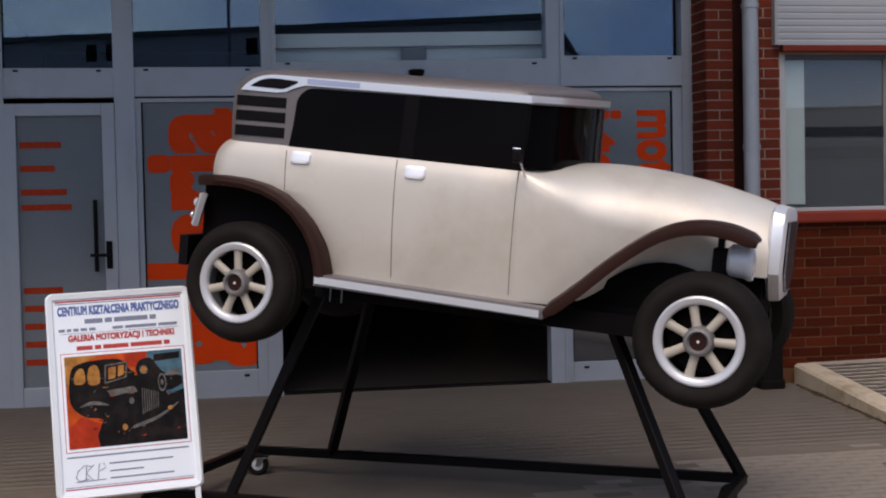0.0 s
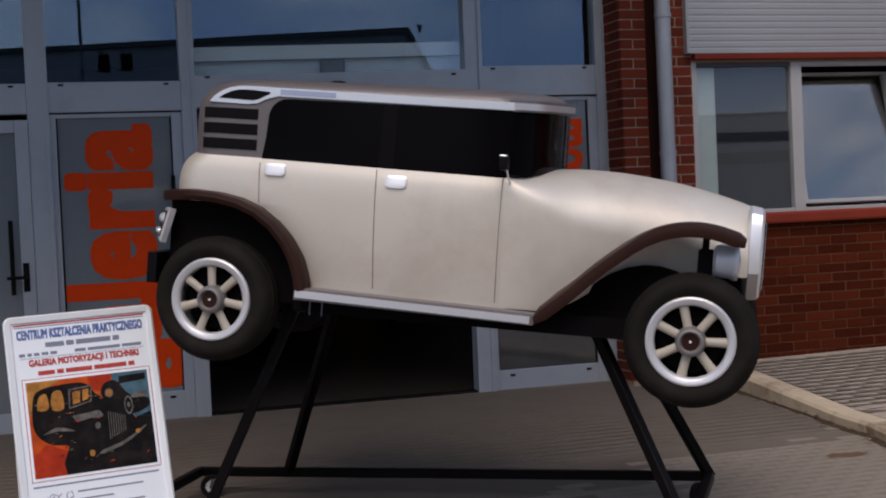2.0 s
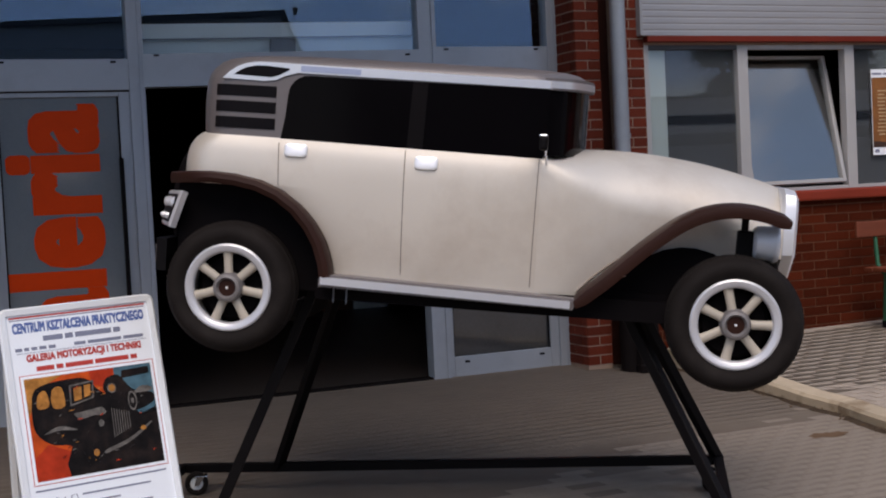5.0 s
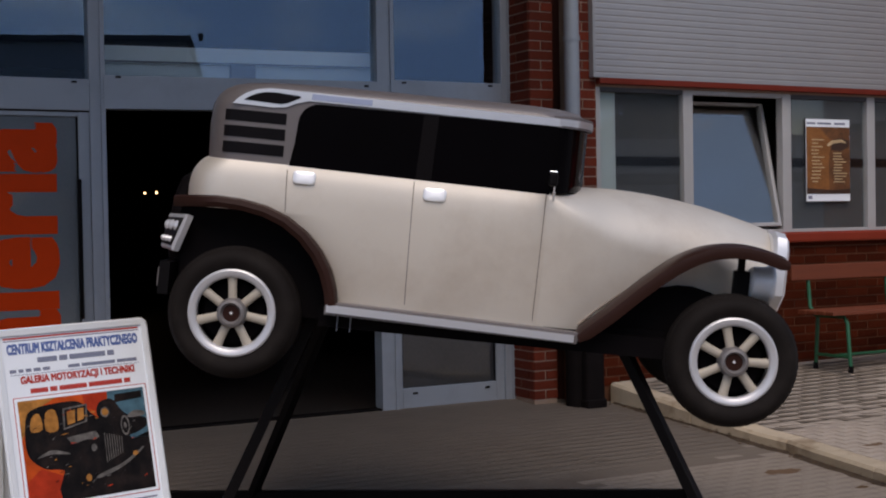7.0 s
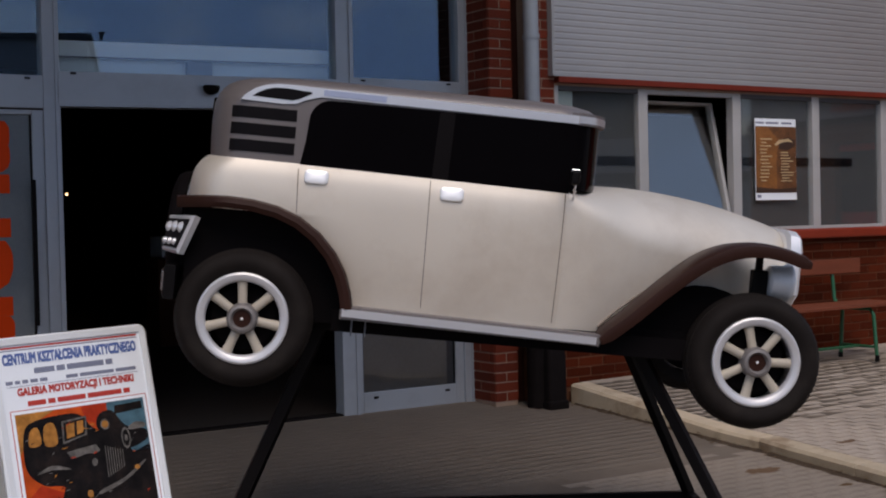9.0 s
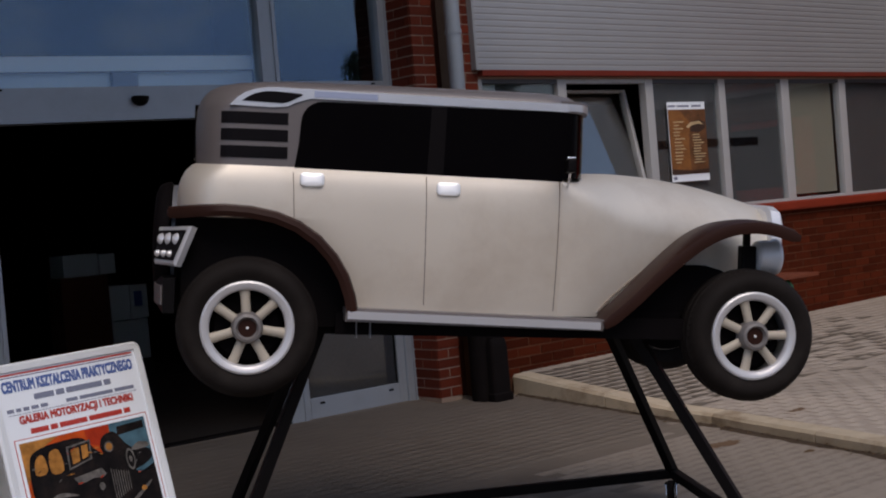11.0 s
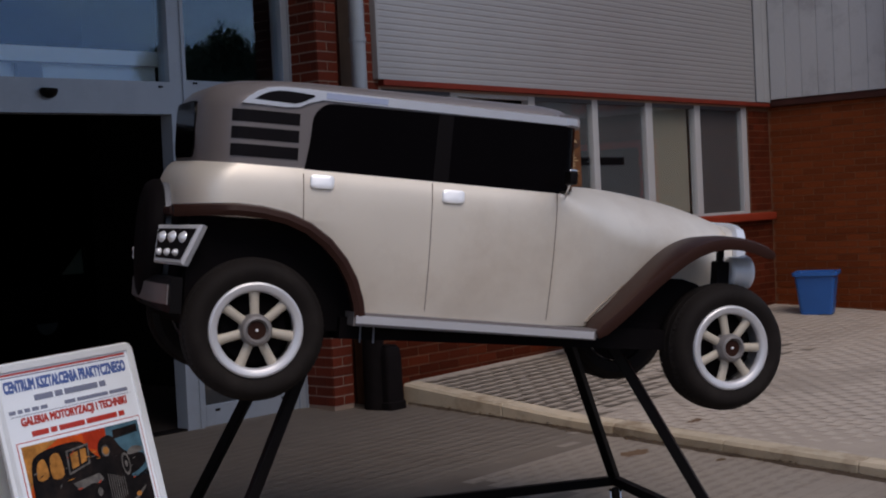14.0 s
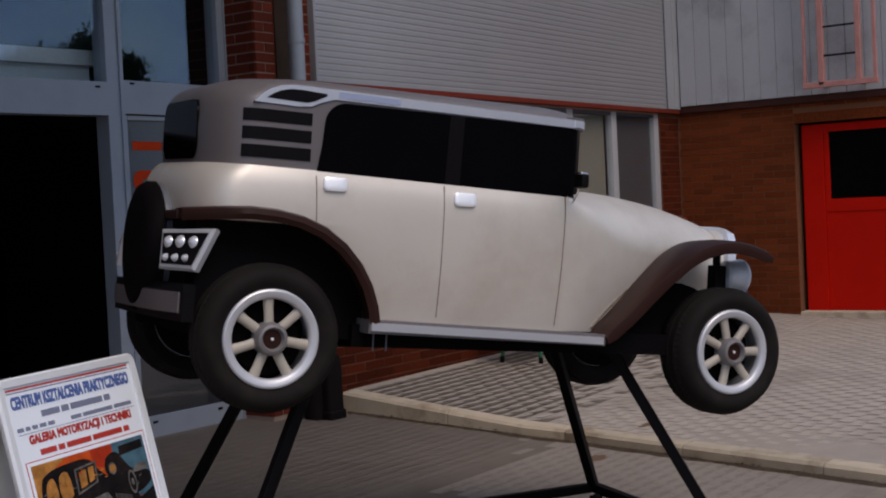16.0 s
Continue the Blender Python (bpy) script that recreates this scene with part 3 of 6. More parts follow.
for x0, x1 in ((-1.52, -1.33), (-0.55, -0.415), (0.518, 0.612), (2.690, 2.818), (3.785, 3.865)):
    bar("post", x0, x1, 0.1, TOP)
    part("glazing_bead", box(x1 - 0.018, x1 + 0.012, GY - 0.012, GY, 0.1, TOP), "alu", entrance)
BAYS = ((-1.33, -0.55), (-0.415, 0.518), (0.612, 2.690), (2.818, 3.785))
TRANSOM = ((2.36, 2.575), (2.365, 2.58), (2.39, 2.62), (2.425, 2.660))
for i, (x0, x1) in enumerate(BAYS):
    z0, z1 = TRANSOM[i]
    if i == 2:
        part("transom", prism([(x0, 2.381), (x1, 2.408), (x1, 2.636), (x0, 2.610)], GY - 0.02, GY + 0.13), "alu", entrance)
    else:
        bar("transom", x0, x1, z0, z1, GY + 0.004)
    bar("head_rail", x0, x1, TOP - 0.12, TOP)
    pane = part("pane", box(x0, x1, GY + 0.05, GY + 0.058, z1, TOP - 0.12), "pane", entrance)
    pane.visible_shadow = False
    for cx in (x0 + 0.1, x1 - 0.1):
        part("drain_cap", box(cx - 0.018, cx + 0.018, GY - 0.03 if i == 2 else GY - 0.006, GY + 0.01, z1 - 0.028, z1 - 0.014, 0.003), "slot", entrance)
# the white door drive behind the middle pane, hung slightly out of level
drive = thing("door_drive", "white casing of the sliding door drive behind the glass", "casing")
for z0, z1, y0, mm in ((2.59, 2.735, 9.855, "board"), (2.733, 2.842, 9.80, "board")):
    part("casing", prism([(0.60, z0), (2.75, z0 + 0.034), (2.75, z1 + 0.034), (0.60, z1)], y0, 9.98), mm, drive)
part("edge_strip", prism([(0.60, 2.728), (2.75, 2.762), (2.75, 2.772), (0.60, 2.738)], 9.796, 9.801), "room", drive, "grey lower edge of the casing")
part("sensor_back", box(1.60, 1.79, 9.80, 9.853, 2.615, 2.745, 0.01), "column_grey", drive, "grey sensor mount")
bar("threshold", 0.612, 2.690, 0.12, 0.147, GY + 0.01, GY + 0.12, "iron")

# the side lights with upright words
for i in (1, 3):
    x0, x1 = BAYS[i]
    top, low = TRANSOM[i][0], (0.335, 0.285)[i == 3]
    leaf = thing("sidelight", "grey framed glass side light with upright orange letters", "window", kind="structure")
    for a, b, c, d in ((x0, x0 + 0.055, 0.13, top), (x1 - 0.075, x1, 0.13, top), (x0 + 0.055, x1 - 0.075, 0.13, low), (x0 + 0.055, x1 - 0.075, top - 0.04, top)):
        part("frame", box(a, b, GY + 0.02, GY + 0.09, c, d, 0.005), "alu", leaf)
    part("shadow_gap", box(x0, x1, GY + 0.012, GY + 0.03, top - 0.010, top + 0.002), "slot", leaf)
    for a, b, c, d in ((x0 + 0.055, x0 + 0.066, low, top - 0.04), (x1 - 0.086, x1 - 0.075, low, top - 0.04)):
        part("gasket", box(a, b, GY + 0.035, GY + 0.05, c, d), "slot", leaf)
    if i == 1:
        part("pane", box(x0 + 0.055, x1 - 0.075, GY + 0.045, GY + 0.06, low, top - 0.04), "film", leaf)
    else:
        # the glass is darker below 0.92 and paler above
        part("pane", box(x0 + 0.055, x1 - 0.075, GY + 0.045, GY + 0.06, low, 0.92), "film_dark", leaf, "darker lower part of the glass")
        part("pane", box(x0 + 0.055, x1 - 0.075, GY + 0.045, GY + 0.06, 0.92, top - 0.04), "film_pale", leaf, "paler upper part of the glass")
    for cx in (x0 + 0.16, x1 - 0.16):
        part("drain_cap", box(cx - 0.02, cx + 0.02, GY + 0.012, GY + 0.03, low - 0.05, low - 0.033, 0.003), "slot", leaf)
    if i == 1:
        lettering("galeria", 1.92, 0.86, 0.002, "orange", leaf, pose(0.495, GY + 0.043, 0.36, 0, -90, 0), bold=0.040, single=True)
        part("pull_handle", box(x1 - 0.10, x1 - 0.07, GY - 0.03, GY + 0.0, 0.95, 1.9, 0.008), "black", leaf, "dark upright pull bar")
    else:
        lettering("motoryzacji", 1.46, 0.43, 0.002, "orange", leaf, pose(3.315, GY + 0.043, 2.24, 0, 90, 0), bold=0.032, single=True)
        lettering("i techniki", 1.45, 0.40, 0.002, "orange", leaf, pose(2.92, GY + 0.043, 2.24, 0, 90, 0), bold=0.032, single=True)

# the hinged door
door = thing("door_1", "closed grey framed glass door with a black lever handle", "door", kind="structure")
x0, x1 = BAYS[0]
for a, b, c, d in ((x0, x0 + 0.09, 0.13, 2.32), (x1 - 0.09, x1, 0.13, 2.32), (x0 + 0.09, x1 - 0.09, 0.13, 0.27), (x0 + 0.09, x1 - 0.09, 2.23, 2.32)):
    part("frame", box(a, b, GY - 0.01, GY + 0.06, c, d, 0.006), "alu", door)
part("pane", box(x0 + 0.09, x1 - 0.09, GY + 0.02, GY + 0.035, 0.27, 2.23), "film", door)
part("door_handle", tube([(-0.61, GY - 0.02, 1.22), (-0.61, GY - 0.07, 1.22), (-0.74, GY - 0.075, 1.22)], 0.012, 8, box(-0.632, -0.588, GY - 0.022, GY - 0.006, 1.12, 1.32, 0.004)), "black", door, "black lever handle")
part("push_bar", tube([(-0.70, GY - 0.04, 1.1), (-0.70, GY - 0.04, 1.62)], 0.016, 8), "black", door)
for k, (w, z) in enumerate(((0.36, 2.0), (0.30, 1.83), (0.40, 1.66), (0.44, 1.55), (0.34, 0.95), (0.34, 0.82), (0.32, 0.69), (0.33, 0.56), (0.30, 0.43))):
    part("lettering_bar", box(-1.22, -1.22 + w * 0.8, GY + 0.016, GY + 0.019, z, z + 0.045), "door_print", door)
sensor = thing("door_sensor", "black dome presence sensor above the sliding door", "sensor")
part("dome", lathe([(0.0, -0.050), (0.022, -0.047), (0.042, -0.036), (0.055, -0.018), (0.060, 0.0), (0.060, 0.012), (0.0, 0.012)], 24, m=pose(1.672, GY - 0.05, 2.535, 90), closed=False), "black", sensor, smooth=True)
part("bracket", box(1.632, 1.712, GY - 0.055, GY - 0.018, 2.546, 2.556, 0.003), "black", sensor)

# unseen canopy, added to shade the entrance and the paving before it
canopy = thing("canopy", "flat grey roof out of view, added to shade the entrance", "canopy", kind="structure")
part("deck", box(-4.6, 3.5, 5.7, GY - 0.03, 4.62, 4.85, 0.01), "alu", canopy)
for x in (-4.5, -0.5, 3.4):
    part("beam", box(x - 0.06, x + 0.06, 5.75, GY - 0.03, 4.45, 4.62, 0.008), "alu", canopy)

# the hall behind, its gloom put into near-black colours
hall = thing("wall_hall", "hall behind the open sliding doors, gloom put into its near-black walls", "wall", kind="structure")
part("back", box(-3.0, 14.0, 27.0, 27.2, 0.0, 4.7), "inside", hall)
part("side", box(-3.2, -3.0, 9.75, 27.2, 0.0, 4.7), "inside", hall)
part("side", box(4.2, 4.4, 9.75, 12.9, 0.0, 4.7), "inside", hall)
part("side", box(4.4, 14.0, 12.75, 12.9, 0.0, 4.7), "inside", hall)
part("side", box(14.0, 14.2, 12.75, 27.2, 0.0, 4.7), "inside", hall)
tagged(part("ceiling", box(-3.2, 14.2, 9.66, 27.2, 4.7, 4.9), "inside"), "hall ceiling, near-black for the gloom", "ceiling", kind="structure")
tagged(part("floor", box(-3.2, 4.2, 9.76, 12.8, 0.0, 0.14, 0, box(-3.2, 14.2, 12.8, 27.2, 0.0, 0.14)), "insidefloor"), "polished hall floor, darkened for the gloom", "floor", kind="structure")
tagged(part("wall_left", box(-30, -1.52, GY, GY + 0.35, -0.1, 6.5), "mortar"), "plain wall beyond the entrance", "wall", kind="structure")
tagged(part("wall_over", box(-1.52, 4.3, GY - 0.02, GY + 0.33, TOP, 6.5), "alu"), "grey fascia over the entrance", "wall", kind="structure")

# ---- brick building ----
WY, WX = 9.19, 10.95
wall = thing("wall_brick", "red brick wall with pale joints under the window band", "wall", kind="structure")
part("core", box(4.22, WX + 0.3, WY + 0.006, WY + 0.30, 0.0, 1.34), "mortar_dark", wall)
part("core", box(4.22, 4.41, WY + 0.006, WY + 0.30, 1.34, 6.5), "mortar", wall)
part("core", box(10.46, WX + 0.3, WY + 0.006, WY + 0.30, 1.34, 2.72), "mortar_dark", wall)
part("core", box(4.41, WX + 0.3, WY + 0.02, WY + 0.30, 2.62, 6.5), "mortar", wall)
pillar = thing("pillar", "red brick pillar beside the glass entrance", "pillar", kind="structure")
part("core", box(3.866, 4.076, 9.312, 9.72, 0.0, 6.5), "mortar", pillar)
# the shade between pillar and wall is put into this block's dark colour
part("recess", box(4.076, 4.3, 9.42, 9.72, 0.0, 6.5), "shade_red", pillar)
wing = thing("wall_wing", "orange brick side wing with a red door", "wall", kind="structure")
part("core", box(WX + 0.006, WX + 0.35, 7.79, WY + 0.2, 0.0, 2.66), "mortar_wing", wing)
part("core", box(WX + 0.006, WX + 0.35, 6.5, 7.79, 2.42, 2.66), "mortar_wing", wing)
part("core", box(WX + 0.006, WX + 0.35, 5.1, 6.5, 0.0, 2.66), "mortar_wing", wing)
part("lintel", box(WX + 0.002, WX + 0.3, 6.2, 7.79, 2.42, 2.535, 0.006), "brickwing", wing)

trim = tagged(part("trim", box(4.41, WX, WY - 0.055, WY + 0.03, 2.637, 2.685, 0.008), "trim_dark"), "red painted band over the windows", "trim", kind="structure")
# the wing's band is darkened for the shade of the panels above
trim2 = tagged(part("trim", box(WX - 0.06, WX + 0.02, 5.1, WY - 0.06, 2.64, 2.72, 0.008), "shade_red"), "red band under the metal panels, shade put into its dark colour", "trim", kind="structure")
sill = tagged(part("window_sill", box(4.41, WX - 0.02, WY - 0.075, WY + 0.06, 1.335, 1.425, 0.02), "redtrim"), "red glazed brick window sill", "sill", kind="structure")

# ribbed cladding, one long folded sheet
bm = bmesh.new()
prof = []
z = 2.685
while z < 6.4:
    prof += [(WY - 0.055, z), (WY - 0.0546, z + 0.030), (WY - 0.0515, z + 0.037), (WY - 0.0515, z + 0.044)]
    z += 0.050
rows = [[bm.verts.new((x, y, zz)) for y, zz in prof] for x in (4.37, WX - 0.40)]
for i in range(len(prof) - 1):
    bm.faces.new((rows[0][i], rows[1][i], rows[1][i + 1], rows[0][i + 1]))
cladding = tagged(part("wall_cladding", bm, "shutter"), "pale grey horizontally ribbed metal cladding", "wall", kind="structure")
tagged(part("trim", box(WX - 0.40, WX - 0.385, WY - 0.062, WY + 0.03, 2.685, 6.4), "fardark"), "dark joint beside the corner flashing", "trim", kind="structure")
tagged(part("trim", box(WX - 0.385, WX - 0.20, WY - 0.066, WY + 0.03, 2.685, 6.4, 0.008), "panel"), "pale corner flashing of the cladding", "trim", kind="structure")
tagged(part("trim", box(WX - 0.198, WX - 0.02, WY - 0.066, WY + 0.03, 2.685, 6.4, 0.008), "panel"), "pale corner flashing of the cladding", "trim", kind="structure")
tagged(part("trim", box(4.345, 4.372, WY - 0.06, WY + 0.03, 2.685, 6.4, 0.004), "panel"), "pale edge strip of the ribbed cladding", "trim", kind="structure")
cover = thing("wall_panels", "pale grey upright metal panels above the brick wing", "wall", kind="structure")
y = WY - 0.08
k = 0
while y > 5.2:
    # carried up to 8 m, out of view, to shade the corner
    part("panel", box(WX - 0.075 + 0.004 * (k % 2), WX + 0.03, y - 0.192, y, 2.72, 8.0, 0.005), "panel_old", cover)
    y -= 0.196
    k += 1

# windows of the brick wall
win = thing("window_1", "band of white framed windows with dim glass", "window", kind="structure")
MULL = ((4.41, 4.46), (5.295, 5.395), (6.375, 6.475), (7.385, 7.48), (8.34, 8.465), (9.31, 9.425), (10.345, 10.46))
for a, b in MULL:
    part("mullion", box(a, b, WY + 0.02, WY + 0.10, 1.42, 2.62, 0.006), "white", win)
for (a, b), (c, d) in zip(MULL, MULL[1:]):
    i = MULL.index((a, b))
    part("rail", box(b, c, WY + 0.025, WY + 0.095, 1.42, 1.452, 0.005), "white", win)
    # head rails coloured dark for the shadow under the red band, bar one
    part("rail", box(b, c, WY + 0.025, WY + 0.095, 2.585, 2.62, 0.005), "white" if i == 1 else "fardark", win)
    if i != 1:
        p = part("pane", box(b, c, WY + 0.055, WY + 0.063, 1.452, 2.585), "plain_pane", win)
        p.visible_shadow = False
        if i != 4:
            # a sheet added behind the panes to give them their even grey
            part("screen", box(b + 0.002, c - 0.002, WY + 0.078, WY + 0.086, 1.452, 2.585), "screen", win, "grey sheet added close behind the glass")
            if i != 5:
                part("screen_rail", box(b + 0.002, c - 0.36 if i == 3 else c - 0.002, WY + 0.071, WY + 0.0775, 1.995, 2.07), "slot", win, "dark stripe across the grey sheet")
sash = thing("tilted_sash", "white window sash tilted open inwards at the top", "window")
tilt = pose(5.39, WY + 0.045, 1.475, -12.2, 0, 0)
sash.matrix_world = tilt
for a, b, c, d in ((0.005, 0.030, 0, 1.10), (0.930, 0.965, 0, 1.10), (0.030, 0.930, 0, 0.032), (0.030, 0.930, 1.08, 1.10)):
    part("frame", box(a, b, -0.03, 0.03, c, d, 0.006), "white", sash)
part("pane", box(0.030, 0.930, -0.004, 0.004, 0.032, 1.08), "sash_pane", sash).visible_shadow = False
# rooms behind them
rooms = thing("wall_rooms", "dim rooms behind the windows", "wall", kind="structure")
part("back", box(4.3, 11.3, 12.6, 12.7, 0.0, 3.2), "room", rooms)
part("side", box(4.41, 4.5, 9.5, 12.6, 0.0, 3.2), "room", rooms)
part("side", box(11.2, 11.3, 9.49, 12.6, 0.0, 3.2), "room", rooms)
tagged(part("ceiling", box(4.4, 11.3, 9.46, 12.7, 2.75, 2.9), "inside"), "ceiling of the dim rooms", "ceiling", kind="structure")
tagged(part("floor", box(4.4, 11.3, 9.49, 12.7, 0.2, 0.3), "inside"), "floor of the dim rooms", "floor", kind="structure")
blind = tagged(part("curtain", box(4.462, 4.635, WY + 0.0645, WY + 0.0700, 1.478, 2.582, 0.002), "curtain"), "pale narrow curtain behind the window glass", "curtain")
roller = tagged(part("roller_blind", box(8.48, 9.285, WY + 0.11, WY + 0.125, 1.48, 2.60, 0.003), "blind"), "cream roller blind drawn behind the glass", "blind")

# drainpipe
pipe = thing("drainpipe", "grey zinc drainpipe in the corner beside the brick pillar", "drainpipe")
PX, PY = 4.158, 9.155
part("pipe", tube([(PX, PY, 0.75), (PX, PY, 6.4)], 0.060, 18), "zinc", pipe, smooth=True)
part("standpipe", tube([(PX, PY, 0.10), (PX, PY, 0.62), (PX, PY, 0.72)], 0.086, 18), "iron", pipe, "dark cast iron standpipe", smooth=True)
part("standpipe_collar", lathe([(0.084, -0.03), (0.100, -0.025), (0.100, 0.025), (0.084, 0.03)], 18, m=pose(PX, PY, 0.70, 90)), "iron", pipe, smooth=True)
for z in (1.15, 1.92, 2.98):
    part("clamp", lathe([(0.060, -0.018), (0.067, -0.018), (0.067, 0.018), (0.060, 0.018)], 18, m=pose(PX, PY, z, 90)), "zinc", pipe, smooth=True)
gully = thing("gully_box", "dark rusty cast iron box at the foot of the drainpipe", "drain")
part("body", loft([[(x, y, z) for x, y in rounded(4.240 - a, 4.240 + a, 9.085 - b, 9.085 + b, 0.03)] for a, b, z in ((0.090, 0.085, 0.10), (0.088, 0.083, 0.50), (0.080, 0.076, 0.57), (0.070, 0.068, 0.585))]), "iron", gully, smooth=True)
part("lid", loft([[(x, y, z) for x, y in rounded(4.240 - a, 4.240 + a, 9.085 - b, 9.085 + b, 0.025)] for a, b, z in ((0.064, 0.060, 0.583), (0.064, 0.060, 0.595), (0.058, 0.054, 0.600))]), "iron", gully, "rusty lid")
part("flange", loft([[(x, y, z) for x, y in rounded(4.240 - a, 4.240 + a, 9.085 - a, 9.085 + a, 0.03)] for a, z in ((0.100, 0.10), (0.100, 0.155), (0.092, 0.165))]), "iron", gully)

# red door in the wing
rdoor = thing("door_2", "bright red steel door with a dark glazed upper half", "door", kind="structure")
part("frame", box(WX + 0.10, WX + 0.17, 7.50, 7.74, 0.31, 2.40, 0.006), "reddoor", rdoor)
part("frame", box(WX + 0.10, WX + 0.17, 5.90, 7.50, 2.31, 2.40, 0.006), "reddoor", rdoor)
part("leaf", box(WX + 0.12, WX + 0.165, 5.95, 7.497, 0.32, 1.56, 0.004), "reddoor", rdoor)
part("leaf_rail", box(WX + 0.108, WX + 0.165, 6.2, 7.497, 1.42, 1.56, 0.006), "reddoor", rdoor)
part("stile", box(WX + 0.114, WX + 0.165, 7.44, 7.497, 1.545, 2.31, 0.006), "reddoor", rdoor)
part("pane", box(WX + 0.135, WX + 0.143, 5.95, 7.44, 1.56, 2.31), "darkglass", rdoor)
part("backing", box(WX + 0.2, WX + 0.25, 5.8, 7.79, 0.2, 2.45), "inside", rdoor)
tagged(part("step", box(WX - 0.05, WX + 0.3, 5.9, 7.78, 0.1, 0.315, 0.01), "kerb"), "concrete threshold under the red door", "step", kind="structure")

# caged roof ladder
ladder = thing("roof_ladder", "faded red steel ladder frame fixed to the metal panels", "ladder")
LX = WX - 0.30
for yy, r in ((7.53, 0.015), (7.345, 0.030), (6.94, 0.028), (6.77, 0.018)):
    part("rail", tube([(LX, yy, 2.80), (LX, yy, 6.2)], r, 8, square=True), "pink", ladder)
part("foot_bar", tube([(LX, 7.55, 2.80), (LX, 6.74, 2.80)], 0.030, 8, square=True), "pink", ladder)
for zz in np.arange(3.11, 6.2, 0.31):
    part("rung", tube([(LX, 7.345, zz), (LX, 6.94, zz)], 0.011, 8), "black", ladder)
for yy in (7.345, 6.94):
    for zz in (2.82, 4.2):
        part("bracket", tube([(LX, yy, zz), (WX - 0.03, yy, zz)], 0.02, 8, square=True), "pink", ladder)

# kerb stones
KL = 1.0
y = 9.15
while y > -1.0:
    y0 = max(y - KL + 0.005, -1.0)
    rings = []
    for yy in (y0, y0 + 0.01, y0 + 0.34, y - 0.34, y - 0.01, y):
        e = 0.003 if yy in (y0, y) else 0.0
        xk, zl, zu = kerb_x(yy), ground_z(0, yy), upper_z(kerb_x(yy), yy) + 0.004
        rings.append([(xk + e, yy, zl - 0.1), (xk + e, yy, zu - 0.02), (xk + 0.02 + e, yy, zu - e), (xk + 0.170 - e, yy, zu - e), (xk + 0.170 - e, yy, zl - 0.1)])
    tagged(part("kerb", loft(rings), "kerb"), "worn pale concrete kerb stone", "kerb", kind="structure")
    y -= KL

# soil washed against the kerb, and dry leaves in it
rs = random.Random(21)
rows = []
y = 0.5
wide = 0.03
while y < 9.1:
    wide = min(0.055, max(0.008, wide + rs.uniform(-0.016, 0.016)))
    rows.append((y, wide))
    y += 0.05
bm = bmesh.new()
line = []
for y, wd in rows:
    xk, zg = kerb_x(y), ground_z(0, y)
    line.append([bm.verts.new((xk + 0.004, y, zg + 0.014 + rs.uniform(0, 0.006))), bm.verts.new((xk - 0.4 * wd, y, zg + 0.006 + rs.uniform(0, 0.004))), bm.verts.new((xk - wd + rs.uniform(-0.008, 0.008), y, zg - 0.003))])
for a, b in zip(line, line[1:]):
    for i in range(2):
        bm.faces.new((a[i], a[i + 1], b[i + 1], b[i]))
tagged(part("soil", bm, "soil", smooth=True), "dark soil gathered along the foot of the kerb", "soil", kind="stuff")
verts, faces = [], []
for _ in range(170):
    y = rs.uniform(1.0, 9.0)
    x = kerb_x(y) - abs(rs.gauss(0, 0.06))
    z = ground_z(0, y) + 0.02
    a, s = rs.uniform(0, 6.28), rs.uniform(0.008, 0.022)
    k = len(verts)
    for q, l, h in ((0, 1.0, 0.0), (1.57, 0.5, 0.004), (3.14, 1.0, 0.0), (4.71, 0.5, 0.004)):
        verts.append((x + s * l * math.cos(a + q), y + s * l * math.sin(a + q), z + h + rs.uniform(0, 0.006)))
    faces.append((k, k + 1, k + 2, k + 3))
me = bpy.data.meshes.new("leaf_litter")
me.from_pydata(verts, [], faces)
me.materials.append(M["litter"])
tagged(new("leaf_litter", me), "scattered dry leaves along the kerb", "leaves", kind="stuff")

# rusty and dark spots on the paving
for x, y, rx, ry, zf, mm, words_ in ((3.97, 6.67, 0.15, 0.09, ground_z, "rust", "rust brown stain on the paving by the kerb"), (4.03, 6.07, 0.05, 0.03, ground_z, "litter", "dark clump of wet leaves by the kerb"), (4.78, 6.68, 0.10, 0.05, upper_z, "rust", "rust brown stain on the raised pavement")):
    bm = bmesh.new()
    ring = []
    for k in range(22):
        a, q = 2 * math.pi * k / 22, rs.uniform(0.55, 1.1)
        px, py = x + rx * q * math.cos(a), y + ry * q * math.sin(a)
        ring.append(bm.verts.new((px, py, zf(px, py) + 0.0018)))
    mid = bm.verts.new((x, y, zf(x, y) + (0.012 if mm == "litter" else 0.0028)))
    for k in range(22):
        bm.faces.new((ring[k], ring[(k + 1) % 22], mid))
    tagged(part("stain", bm, mm), words_, "stain", kind="stuff")

# ---- the car ----
# its own axes: x forward, y to its far side, z up; the near rear wheel's hub face is the origin
CAR = pose(0.216, 5.924, 1.1955, 0, 6.48, -29.61)
CY = 0.645
car = thing("vintage_car", "beige and brown vintage saloon car raised on a stand", "car", CAR)


